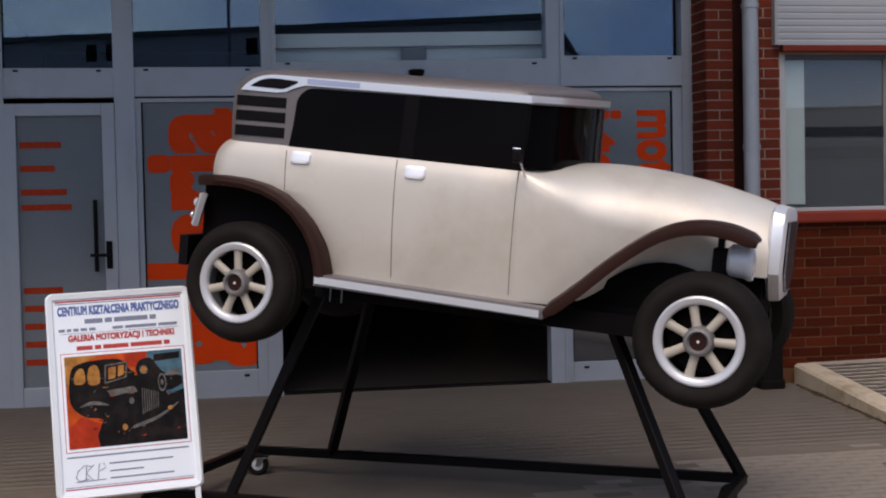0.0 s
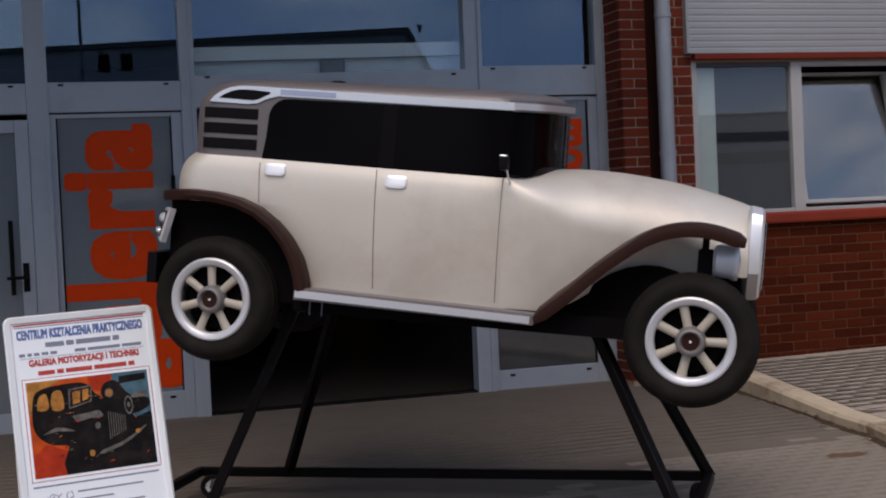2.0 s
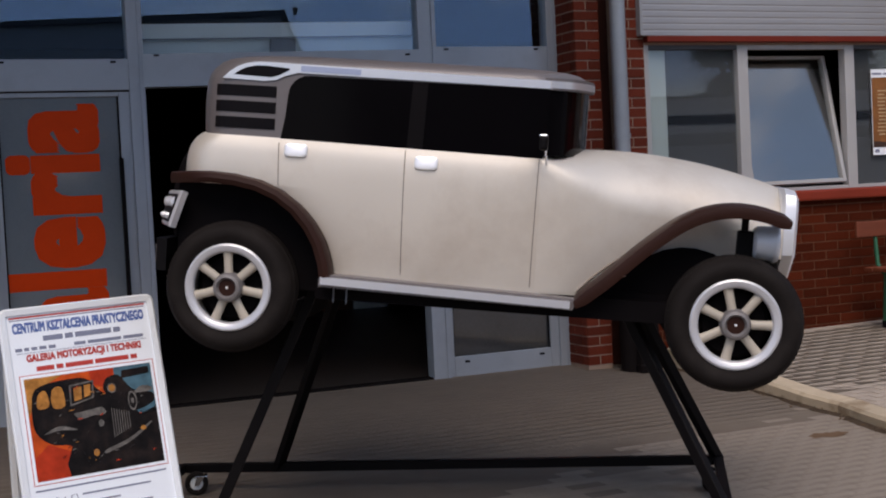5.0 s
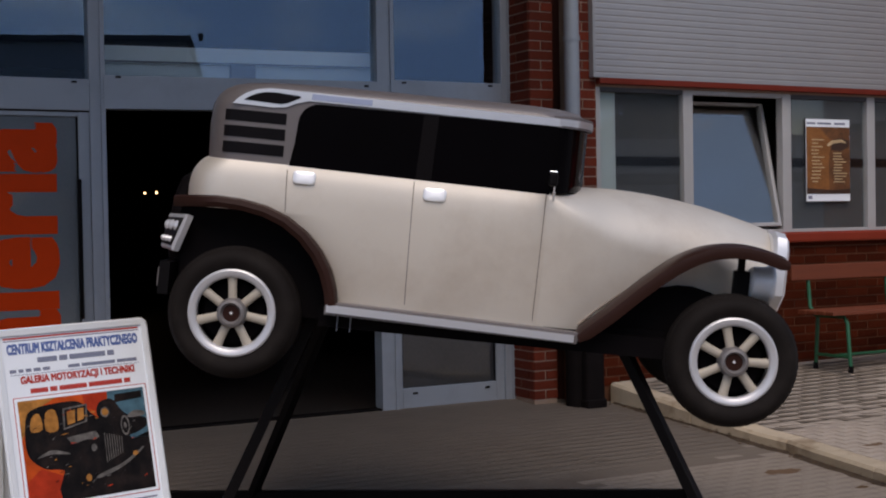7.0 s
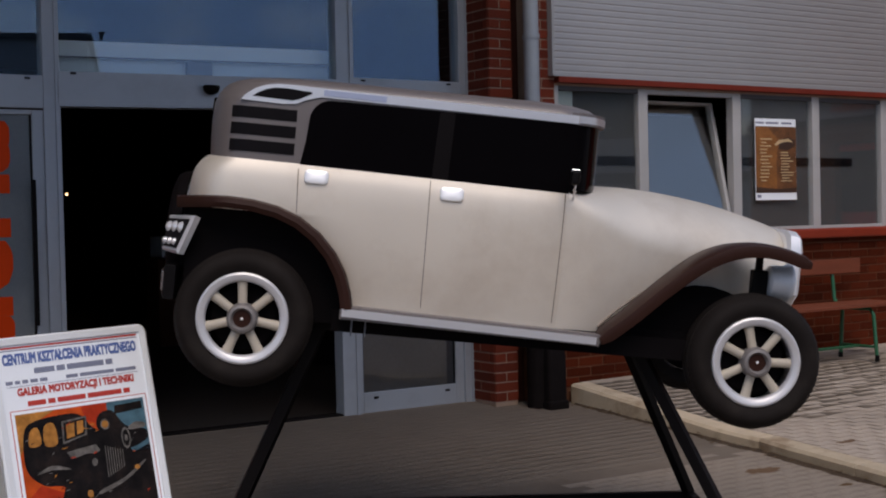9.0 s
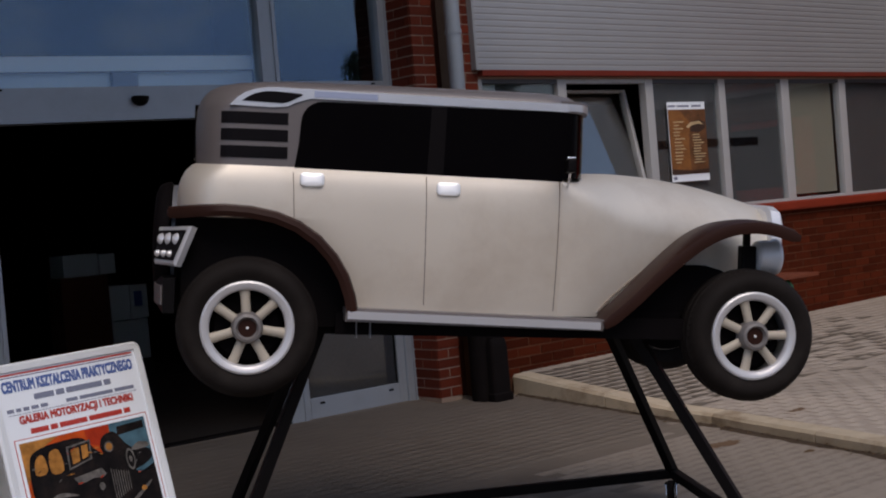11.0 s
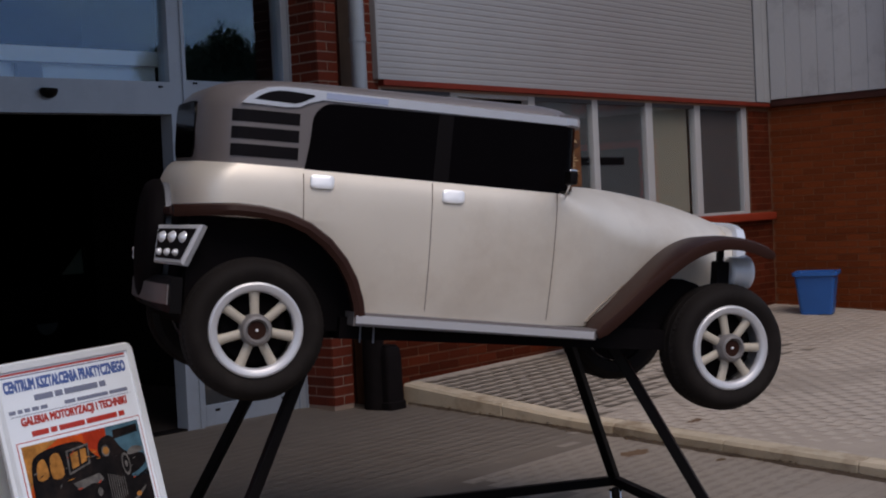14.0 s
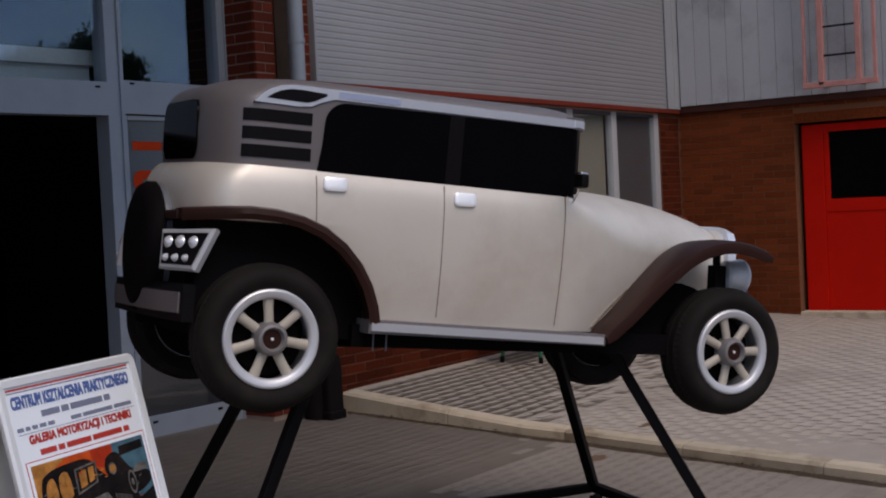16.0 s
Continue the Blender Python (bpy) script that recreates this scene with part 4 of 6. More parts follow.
def bowed_ring(u0, u1, half, z, ru, rv, bow, n=7):
    """A level outline: rounded at the rear, and bowed forward by bow at the front."""
    pts = []
    for s, rev in ((-1, False), (1, True)):
        side = [(u0 + ru - ru * math.cos(radians(90 * k / n)), CY + s * (half - rv + rv * math.sin(radians(90 * k / n))), z) for k in range(n + 1)]
        side += [(u0 + ru + (u1 - bow - u0 - ru) * q, CY + s * half, z) for q in (0.25, 0.5, 0.75)]
        side += [(u1 - bow + bow * math.sin(radians(a)), CY + s * half * math.cos(radians(a)), z) for a in (0, 6, 13, 21, 30, 40, 52, 64, 76)]
        if not rev:
            side.append((u1, CY, z))
        pts += side[::-1] if rev else side
    return pts


def plan_ring(u0, u1, half, z, ru, rv, n=7, front=0.03):
    """A level outline: rounded at the rear (ru along, rv across), slightly at the front."""
    pts = []
    for s, rev in ((-1, False), (1, True)):
        arc = []
        for k in range(n + 1):
            a = radians(90 * k / n)
            arc.append((u0 + ru - ru * math.cos(a), CY + s * (half - rv + rv * math.sin(a)), z))
        ends = [(u0 + ru + (u1 - front - u0 - ru) * q, CY + s * half, z) for q in (0.2, 0.4, 0.6, 0.8, 1.0)] + [(u1 - front * 0.3, CY + s * (half - front * 0.3), z), (u1, CY + s * (half - front), z)]
        side = arc + ends
        pts += side[::-1] if rev else side
    return pts


def leaning(ob, w0=0.0, w1=0.001):
    """The upper body sits a little askew: raise its far side, more and more from height w0 to w1."""
    for v in ob.data.vertices:
        v.co.z += 0.048 * (v.co.y - 0.09) * min(1.0, max(0.0, (v.co.z - w0) / (w1 - w0)))
    return ob


HALF = [(0.06, 0.528), (0.12, 0.538), (0.3, 0.562), (0.5, 0.572), (0.60, 0.568), (0.66, 0.556)]
REAR = [(0.06, 0.435), (0.12, 0.425), (0.2, 0.405), (0.28, 0.36), (0.36, 0.29), (0.42, 0.19), (0.445, 0.10)]
rings = [plan_ring(spline(REAR, w), 1.305, spline(HALF, w), w, 0.012, 0.012, front=0.004) for w in (0.04, 0.06, 0.09, 0.12, 0.16, 0.2, 0.24, 0.28, 0.32, 0.36, 0.39, 0.42, 0.445)]
part("body", loft(rings), "beige", car, "beige lacquered lower body", smooth=True)
TAIL = [(0.44, -0.298), (0.50, -0.299), (0.555, -0.296), (0.60, -0.284), (0.63, -0.265), (0.65, -0.244), (0.658, -0.230)]
rings = [plan_ring(spline(TAIL, w), 1.305, spline(HALF, w), w, 0.17, 0.30, front=0.004) for w in (0.44, 0.47, 0.50, 0.53, 0.555, 0.58, 0.60, 0.62, 0.635, 0.65, 0.658)]
tail = leaning(part("body_tail", loft(rings), "beige", car, "beige rounded rear body", smooth=True), 0.48, 0.64)
for v in tail.data.vertices:
    # the waistline falls gently towards the bonnet
    v.co.z -= (0.004 + 0.020 * min(1.0, max(0.0, (v.co.x - 0.1) / 1.2))) * min(1.0, max(0.0, (v.co.z - 0.46) / 0.17))

# roof shell and windows
ROOF = [(0.652, -0.226, 0.552, 1.433), (0.70, -0.229, 0.552, 1.440), (0.80, -0.232, 0.553, 1.448), (0.88, -0.226, 0.553, 1.456), (0.92, -0.212, 0.553, 1.460), (0.945, -0.195, 0.553, 1.463), (0.966, -0.172, 0.549, 1.463),
        (0.983, -0.138, 0.538, 1.456), (0.996, -0.09, 0.515, 1.438), (1.006, -0.01, 0.47, 1.398), (1.013, 0.09, 0.38, 1.328), (1.016, 0.22, 0.24, 1.218)]
leaning(part("roof", loft([bowed_ring(u0, u1, h, w, 0.18 + (0.06 if w > 0.94 else 0), 0.30, 0.17 if w < 0.95 else 0.22) for w, u0, h, u1 in ROOF]), "taupe", car, "taupe grey painted roof", smooth=True))
# the peak over the windscreen: a bowed rail with a silver face
def bow_arc(u1, half, bow, steps=(0, 8, 18, 30, 44, 60, 76, 90)):
    left = [(u1 - bow + bow * math.sin(radians(a)), -half * math.cos(radians(a))) for a in steps]
    return left + [(u, -v) for u, v in left[-2::-1]]
def bow_band(u1, half, bow, z0, z1, thick):
    return loft([[(u, CY + v, z0), (u, CY + v, z1), (u - thick, CY + v * (1 - thick / half), z1), (u - thick, CY + v * (1 - thick / half), z0)] for u, v in bow_arc(u1, half, bow)])
leaning(part("roof_peak", bow_band(1.498, 0.5605, 0.180, 0.922, 0.972, 0.05), "taupe", car, "overhanging front edge of the roof", smooth=True))
leaning(part("peak_strip", bow_band(1.501, 0.563, 0.182, 0.930, 0.960, 0.03), "silver", car, "silver strip round the front of the roof", smooth=True))
leaning(part("windscreen", bow_band(1.478, 0.5575, 0.174, 0.645, 0.922, 0.02), "darkglass", car, "near black curved windscreen", smooth=True))


def mirrored(v):
    return 2 * CY - v


def sheet(outline, half, s, thick=0.006, lift=0.0):
    y = CY + s * (half + lift)
    return prism(outline, y, y - s * (thick + 0.02))


WIN = [(0.172, 0.640), (0.72, 0.625), (1.30, 0.618), (1.316, 0.80), (1.318, 0.924), (0.285, 0.924)]
corner = [(0.285 - 0.088 * math.sin(radians(a)), 0.836 + 0.088 * math.cos(radians(a))) for a in (15, 30, 45, 60, 75, 90)]
for s in (-1, 1):
    part("side_window", sheet(WIN + corner + [(0.190, 0.75)], 0.557, s), "darkglass", car, "near black side window", smooth=False)
    part("window_pillar", sheet([(0.722, 0.642), (0.790, 0.640), (0.800, 0.922), (0.735, 0.922)], 0.5582, s), "post_black", car, "dull black post between the side windows")
    # silver strip under the roof and the loop round the vent
    part("roof_strip", sheet([(0.235, 0.934), (1.325, 0.926), (1.325, 0.960), (0.235, 0.972)], 0.560, s), "silver", car, "bright silver strip under the roof edge")
    part("strip_label", sheet([(0.248, 0.941), (0.508, 0.939), (0.508, 0.962), (0.248, 0.965)], 0.5625, s), "bluish", car, "pale bluish section of the silver strip")
    out_l = [(-0.092, 0.896), (0.085, 0.892), (0.140, 0.898), (0.178, 0.917), (0.235, 0.934), (0.235, 0.972), (0.12, 0.974), (0.06, 0.973), (0.01, 0.965), (-0.03, 0.949), (-0.065, 0.925)]
    part("vent_surround", sheet(out_l, 0.5605, s), "silver", car, "silver leaf shaped surround")
    part("vent_slot", sheet([(-0.044, 0.914), (0.120, 0.909), (0.150, 0.918), (0.200, 0.944), (0.196, 0.951), (0.10, 0.957), (0.05, 0.956), (0.01, 0.946), (-0.022, 0.930)], 0.5625, s), "slot", car)
    for z0 in (0.685, 0.754, 0.823):
        rings = []
        for k in range(13):
            u = -0.125 + 0.27 * k / 12
            q = min(1.0, max(0.0, 1 - (u + 0.230) / 0.18))
            h = 0.5525 - 0.30 + 0.30 * math.sqrt(1 - q * q)
            rings.append([(u, CY + s * (h + 0.003), z0), (u, CY + s * (h + 0.003), z0 + 0.048), (u, CY + s * (h - 0.012), z0 + 0.048), (u, CY + s * (h - 0.012), z0)])
        part("louvre", loft(rings), "slot", car, "black louvre slot")
    for uc, wc in ((0.247, 0.603), (0.812, 0.583)):
        o = rounded(uc - 0.05, uc + 0.05, wc - 0.029, wc + 0.029, 0.017)
        part("door_handle", loft([[(uc + (x - uc) * q, CY + s * (d - max(0.0, d - 0.57) * 20 * (z - wc) * q), wc + 0.004 * (1 - q) + (z - wc) * q) for x, z in o] for q, d in ((1, 0.55), (1, 0.5735), (0.97, 0.5765), (0.88, 0.5790), (0.62, 0.5805), (0.3, 0.5810))]), "handle", car, "bright rounded door handle", smooth=True)
    # door seams, following the bulge of the side
    for ut, ub, wb in ((0.170, 0.178, 0.448), (0.719, 0.725, 0.10), (1.288, 1.281, 0.085)):
        rings = []
        for k in range(9):
            w = 0.632 + (wb - 0.632) * k / 8
            u, h = ut + (ub - ut) * k / 8, spline(HALF, w) + 0.0022
            rings.append([(u - 0.0016, CY + s * h, w), (u + 0.0016, CY + s * h, w), (u + 0.0016, CY + s * (h - 0.01), w), (u - 0.0016, CY + s * (h - 0.01), w)])
        part("door_seam", loft(rings), "seam", car)
leaning(part("rear_window", prism(rounded(-0.275, 0.275, 0.668, 0.905, 0.07), -0.236, -0.19, m=pose(0, CY, 0, 0, 0, -90)), "darkglass", car, "near black rear window"))

# bonnet
BON = [(1.300, 1.000, 0.040, 0.676, 0.622), (1.36, 0.995, 0.040, 0.683, 0.595), (1.45, 0.965, 0.045, 0.692, 0.560), (1.60, 0.885, 0.10, 0.699, 0.515), (1.75, 0.80, 0.20, 0.694, 0.490), (1.90, 0.72, 0.25, 0.679, 0.470),
       (2.05, 0.655, 0.265, 0.656, 0.452), (2.20, 0.585, 0.265, 0.622, 0.430), (2.30, 0.54, 0.265, 0.595, 0.412), (2.352, 0.518, 0.265, 0.577, 0.400)]


def bonnet_ring(u, k, lo, hi, sh):
    """A cross-section: the body's side, drawn in by k, up to sh, and a crown above it."""
    sh -= 0.055 * min(1.0, max(0.0, (u - 1.33) / 0.25))
    pts = [(u, CY - k * spline(HALF, lo + (sh - lo) * q), lo + (sh - lo) * q) for q in (0, 0.2, 0.4, 0.6, 0.8, 0.92, 1.0)]
    h = k * spline(HALF, sh)
    for a in (12, 24, 36, 48, 60, 72, 82):
        a = radians(a)
        pts.append((u, CY - h * math.cos(a) ** 0.9, sh + (hi - sh) * math.sin(a) ** 0.97))
    pts.append((u, CY, hi))
    return pts + [(p[0], 2 * CY - p[1], p[2]) for p in pts[-2::-1]]


rings = []
for i in range(29):
    u = 1.300 + (2.352 - 1.300) * i / 28
    rings.append(bonnet_ring(u, *[spline([(b[0], b[j]) for b in BON], u) for j in (1, 2, 3, 4)]))
part("bonnet", loft(rings), "beige", car, "beige tapering bonnet", smooth=True)

# radiator
def grille_ring(u, h, lo, hi):
    return [(u, CY + h * x, lo + (hi - lo) * z) for x, z in ((-0.42, 0), (-0.97, 0.30), (-1, 0.80), (-0.92, 0.92), (-0.7, 0.98), (0, 1.0), (0.7, 0.98), (0.92, 0.92), (1, 0.80), (0.97, 0.30), (0.42, 0))]


part("radiator_shell", loft([grille_ring(2.34, 0.285, 0.17, 0.568), grille_ring(2.355, 0.30, 0.155, 0.582), grille_ring(2.40, 0.298, 0.16, 0.575), grille_ring(2.412, 0.285, 0.175, 0.56)]), "bright", car, "chrome radiator shell", smooth=True)
part("radiator_core", prism([(-0.11, 0.20), (-0.235, 0.29), (-0.235, 0.51), (0.235, 0.51), (0.235, 0.29), (0.11, 0.20)], -0.006, 0.006, m=pose(2.411, CY, 0, 0, 0, 90)), "slot", car)
for k in range(11):
    v = CY - 0.21 + 0.042 * k
    part("radiator_bar", box(2.414, 2.422, v - 0.006, v + 0.006, 0.20 + 0.09 * max(0.0, (abs(v - CY) - 0.11) / 0.125), 0.51), "chrome", car)

# front wings: a rolled sheet from the running board up and over the wheel
FW = [(1.475, 0.035), (1.52, 0.072), (1.60, 0.140), (1.72, 0.255), (1.82, 0.340), (1.90, 0.398), (1.98, 0.438), (2.06, 0.460), (2.14, 0.466), (2.22, 0.457), (2.29, 0.438), (2.335, 0.424)]
INNER = [(1.47, 0.125), (1.60, 0.142), (1.75, 0.172), (1.90, 0.215), (2.05, 0.245), (2.2, 0.225), (2.335, 0.14)]
for s in (-1, 1):
    rings = []
    n = 26
    for i in range(n + 1):
        u = 1.475 + (2.335 - 1.475) * i / n
        w = spline(FW, u)
        d = 0.01
        nx, nz = -(spline(FW, u + d) - spline(FW, u - d)), 2 * d
        L = math.hypot(nx, nz)
        nx, nz = nx / L, nz / L
        inn = spline(INNER, u)
        shrink = 0.6 if i in (0, n) else 1.0
        ring = []
        for v, h in ((-0.004, -0.030), (-0.010, -0.005), (-0.004, 0.018), (0.018, 0.028), (0.5 * inn, 0.034), (inn, 0.030), (inn, 0.005), (0.5 * inn, 0.005), (0.03, 0.0), (0.016, -0.02)):
            h *= shrink
            ring.append((u + nx * h, CY + s * (CY - v), w + nz * h))
        rings.append(ring)
    part("front_wing", loft(rings), "brown", car, "dark brown front wing", smooth=True)
    part("wing_seam", tube([(1.481, CY + s * (CY - 0.134), 0.081), (1.553, CY + s * (CY - 0.149), 0.152), (1.620, CY + s * (CY - 0.163), 0.207), (1.682, CY + s * (CY - 0.179), 0.253)], 0.0045, 6), "seam", car)

# rear wings
RW = [(-0.325, 0.452), (-0.20, 0.462), (-0.10, 0.468), (0.0, 0.463), (0.10, 0.445), (0.19, 0.410), (0.27, 0.355), (0.335, 0.285), (0.38, 0.21), (0.408, 0.13), (0.418, 0.072)]
for s in (-1, 1):
    rings = []
    dense = []
    for (a, b), (c, d) in zip(RW, RW[1:]):
        for k in range(3):
            dense.append((a + (c - a) * k / 3, b + (d - b) * k / 3))
    dense.append(RW[-1])
    for i, (u, w) in enumerate(dense):
        (a, b), (c, d) = dense[max(i - 1, 0)], dense[min(i + 1, len(dense) - 1)]
        L = math.hypot(c - a, d - b)
        nx, nz = -(d - b) / L, (c - a) / L
        tuck = 0.16 * max(0.0, (-0.12 - u) / 0.2) ** 1.6
        ring = []
        for v, h in ((0.0, -0.024), (-0.010, -0.003), (-0.004, 0.018), (0.016, 0.026), (0.10, 0.022), (0.10, -0.01), (0.03, -0.01), (0.014, -0.022)):
            ring.append((u + nx * h, CY + s * (CY - v - tuck), w + nz * h))
        rings.append(ring)
    part("rear_wing", loft(rings), "brown", car, "dark brown rear wheel arch", smooth=True)
part("tail_band", box(-0.335, -0.285, 0.22, mirrored(0.22), 0.435, 0.472, 0.012), "brown", car, "dark brown band round the tail")
part("wheel_well", box(-0.27, 0.415, 0.14, mirrored(0.14), 0.0, 0.436), "chassis", car)
part("front_well", box(1.42, 1.86, 0.16, mirrored(0.16), -0.005, 0.09), "chassis", car)
ARCH = [(1.50, 0.02), (1.56, 0.075), (1.63, 0.14), (1.70, 0.198), (1.77, 0.246), (1.84, 0.278), (1.91, 0.293), (1.98, 0.293), (2.05, 0.276), (2.12, 0.24), (2.18, 0.18), (2.22, 0.05)]
for s in (-1, 1):
    part("inner_wing", prism(ARCH, CY + s * (CY - 0.19), CY + s * 0.12), "chassis", car, "black inner wheel arch")
part("front_frame", box(1.80, 2.33, 0.42, mirrored(0.42), 0.06, 0.24), "chassis", car)
part("underbody", box(0.36, 1.90, 0.10, mirrored(0.10), -0.028, 0.062), "chassis", car, "black chassis under the body")

# running boards
for s in (-1, 1):
    y0, y1 = sorted((CY + s * 0.505, CY + s * 0.640))
    part("running_board", prism([(0.392, 0.032), (1.47, 0.010), (1.488, 0.058), (0.392, 0.086)], y0, y1), "taupe", car, "taupe running board")
    y0, y1 = sorted((CY + s * 0.638, CY + s * 0.652))
    part("board_edge", prism([(0.400, 0.043), (1.458, 0.016), (1.458, 0.047), (0.400, 0.075)], y0, y1), "silver", car, "silver running board edge")
    for u in (0.445, 0.502):
        part("bolt", tube([(u, CY + s * 0.56, 0.05), (u, CY + s * 0.56, -0.040)], 0.0035, 6), "dull_band", car)

# wheels
TYRE = [(0.185, 0.014), (0.195, 0.004), (0.218, -0.008), (0.236, -0.010), (0.252, -0.004), (0.265, 0.009), (0.275, 0.028), (0.280, 0.05), (0.283, 0.09), (0.281, 0.13), (0.276, 0.158), (0.268, 0.176), (0.24, 0.186), (0.2, 0.17), (0.186, 0.16), (0.186, 0.02)]
RIM = [(0.150, 0.022), (0.153, 0.006), (0.160, -0.001), (0.180, -0.004), (0.187, 0.000), (0.190, 0.012), (0.185, 0.022), (0.182, 0.05), (0.18, 0.15), (0.17, 0.15), (0.165, 0.05), (0.152, 0.034)]


def wheel(m, turn, parent=car):
    w = new("wheel")
    w.parent = parent
    w.matrix_local = m
    w.empty_display_size = 0.1
    part("tyre", lathe(TYRE, 64), "rubber", w, "worn black tyre", smooth=True)
    for yc, r in ((0.068, 0.281), (0.108, 0.282)):
        part("tread_rib", lathe([(r - 0.004, yc - 0.016), (r + 0.003, yc - 0.013), (r + 0.003, yc + 0.013), (r - 0.004, yc + 0.016)], 64), "rubber", w, smooth=True)
    # shoulder lugs of the tread
    for ya, yb, lean_ in ((0.018, 0.046, 0.010), (0.130, 0.158, -0.010)):
        bm = bmesh.new()
        for k in range(66):
            a = 2 * math.pi * k / 66
            ring = []
            for r_, y_ in ((0.264 if ya < 0.1 else 0.276, ya), (0.2835, yb if ya < 0.1 else ya), (0.2835 if ya < 0.1 else 0.279, yb)):
                for q in (-0.030, 0.030):
                    ring.append((r_ * math.cos(a + q), y_, r_ * math.sin(a + q)))
            vs = [bm.verts.new(p) for p in ring] + [bm.verts.new((p[0] * 0.96, p[1], p[2] * 0.96)) for p in ring]
            for f in ((0, 1, 3, 2), (2, 3, 5, 4), (0, 2, 8, 6), (2, 4, 10, 8), (1, 7, 9, 3), (3, 9, 11, 5), (0, 6, 7, 1), (4, 5, 11, 10)):
                bm.faces.new([vs[i] for i in f])
        part("tread", bm, "rubber", w)
    part("rim", lathe(RIM, 64), "rim", w, "silver grey rim", smooth=True)
    for k in range(7):
        a = turn + 360 * k / 7
        bm = bmesh.new()
        rings = []
        for r, half, d in ((0.045, 0.020, 0.014), (0.08, 0.019, 0.016), (0.12, 0.0195, 0.017), (0.165, 0.0235, 0.016)):
            rings.append([(half * math.cos(q), 0.030 + d * math.sin(q), r) for q in [2 * math.pi * j / 12 for j in range(12)]])
        loft(rings, bm=bm)
        bmesh.ops.transform(bm, matrix=Matrix.Rotation(radians(a), 4, "Y"), verts=bm.verts)
        part("spoke", bm, "spoke", w, "cream painted spoke", smooth=True)
    part("hub", lathe([(0.037, -0.010), (0.045, -0.022), (0.055, -0.018), (0.063, 0.0), (0.065, 0.05), (0.03, 0.05)], 40), "hub_grey", w, "grey hub ring", smooth=True)
    part("hub_cap", lathe([(0.0, -0.006), (0.036, -0.006), (0.040, 0.0), (0.0, 0.012)], 32, closed=False), "brown", w, "dark brown hub cap", smooth=True)
    part("hub_bolt", lathe([(0.0, -0.014), (0.005, -0.013), (0.007, -0.004), (0.0, -0.004)], 10, closed=False), "handle", w)
    part("brake_drum", lathe([(0.0, 0.07), (0.13, 0.07), (0.145, 0.085), (0.145, 0.15), (0.0, 0.15)], 32, closed=False), "chassis", w, smooth=True)
    part("backing_plate", lathe([(0.0, 0.150), (0.178, 0.150), (0.178, 0.158), (0.0, 0.160)], 40, closed=False), "chassis", w, smooth=True)
    return w


wheel(pose(0, 0, 0), -5)
wheel(pose(2.1396, 0, 0), -15)
wheel(pose(0, mirrored(0), 0.022, 0, 0, 180), 4)
wheel(pose(2.1396, mirrored(0), 0.022, 0, 0, 180), 4)
for u in (0.0, 2.1396):
    part("axle", tube([(u, 0.12, 0), (u, mirrored(0.12), 0)], 0.035, 12), "chassis", car, smooth=True)
for s in (-1, 1):
    part("leaf_spring", tube([(1.85, CY + s * 0.36, 0.02), (2.0, CY + s * 0.36, -0.03), (2.135, CY + s * 0.36, -0.045), (2.3, CY + s * 0.36, 0.0)], 0.018, 6), "chassis", car)

# head lamps on black brackets
for s in (-1, 1):
    at = pose(2.205, CY + s * 0.455, 0.338, 0, 0, -90)
    lamp = part("head_lamp", lathe([(0.0, 0.0), (0.056, 0.0), (0.069, 0.012), (0.072, 0.04), (0.073, 0.070), (0.080, 0.082), (0.082, 0.096), (0.077, 0.106), (0.066, 0.102), (0.0, 0.102)], 32, m=at, closed=False), "drum", car, "silver drum head lamp", smooth=True)
    part("lens", lathe([(0.0, 0.118), (0.040, 0.113), (0.069, 0.102), (0.0, 0.100)], 28, m=at, closed=False), "lampglass", lamp, "clear lamp lens", smooth=True)
    part("lamp_bracket", box(2.140, 2.207, CY + s * 0.455 - 0.03, CY + s * 0.455 + 0.03, 0.270, 0.385, 0.01, box(2.155, 2.185, CY + s * 0.455 - 0.012, CY + s * 0.455 + 0.012, 0.37, 0.455, 0.004)), "black", car, "black lamp bracket")

# wing mirrors
for s in (-1, 1):
    mir = part("wing_mirror", tube([(1.322, CY + s * 0.555, 0.60), (1.316, CY + s * 0.61, 0.645), (1.312, CY + s * 0.648, 0.685)], 0.005, 6), "chrome", car, "small chrome mirror on a stalk")
    part("mirror_head", box(1.288, 1.325, CY + s * 0.655 - 0.036, CY + s * 0.655 + 0.036, 0.665, 0.725, 0.012), "black", mir, "small black mirror housing")
    part("mirror_cap", box(1.286, 1.322, CY + s * 0.655 - 0.028, CY + s * 0.655 + 0.028, 0.719, 0.731, 0.005), "chrome", mir)

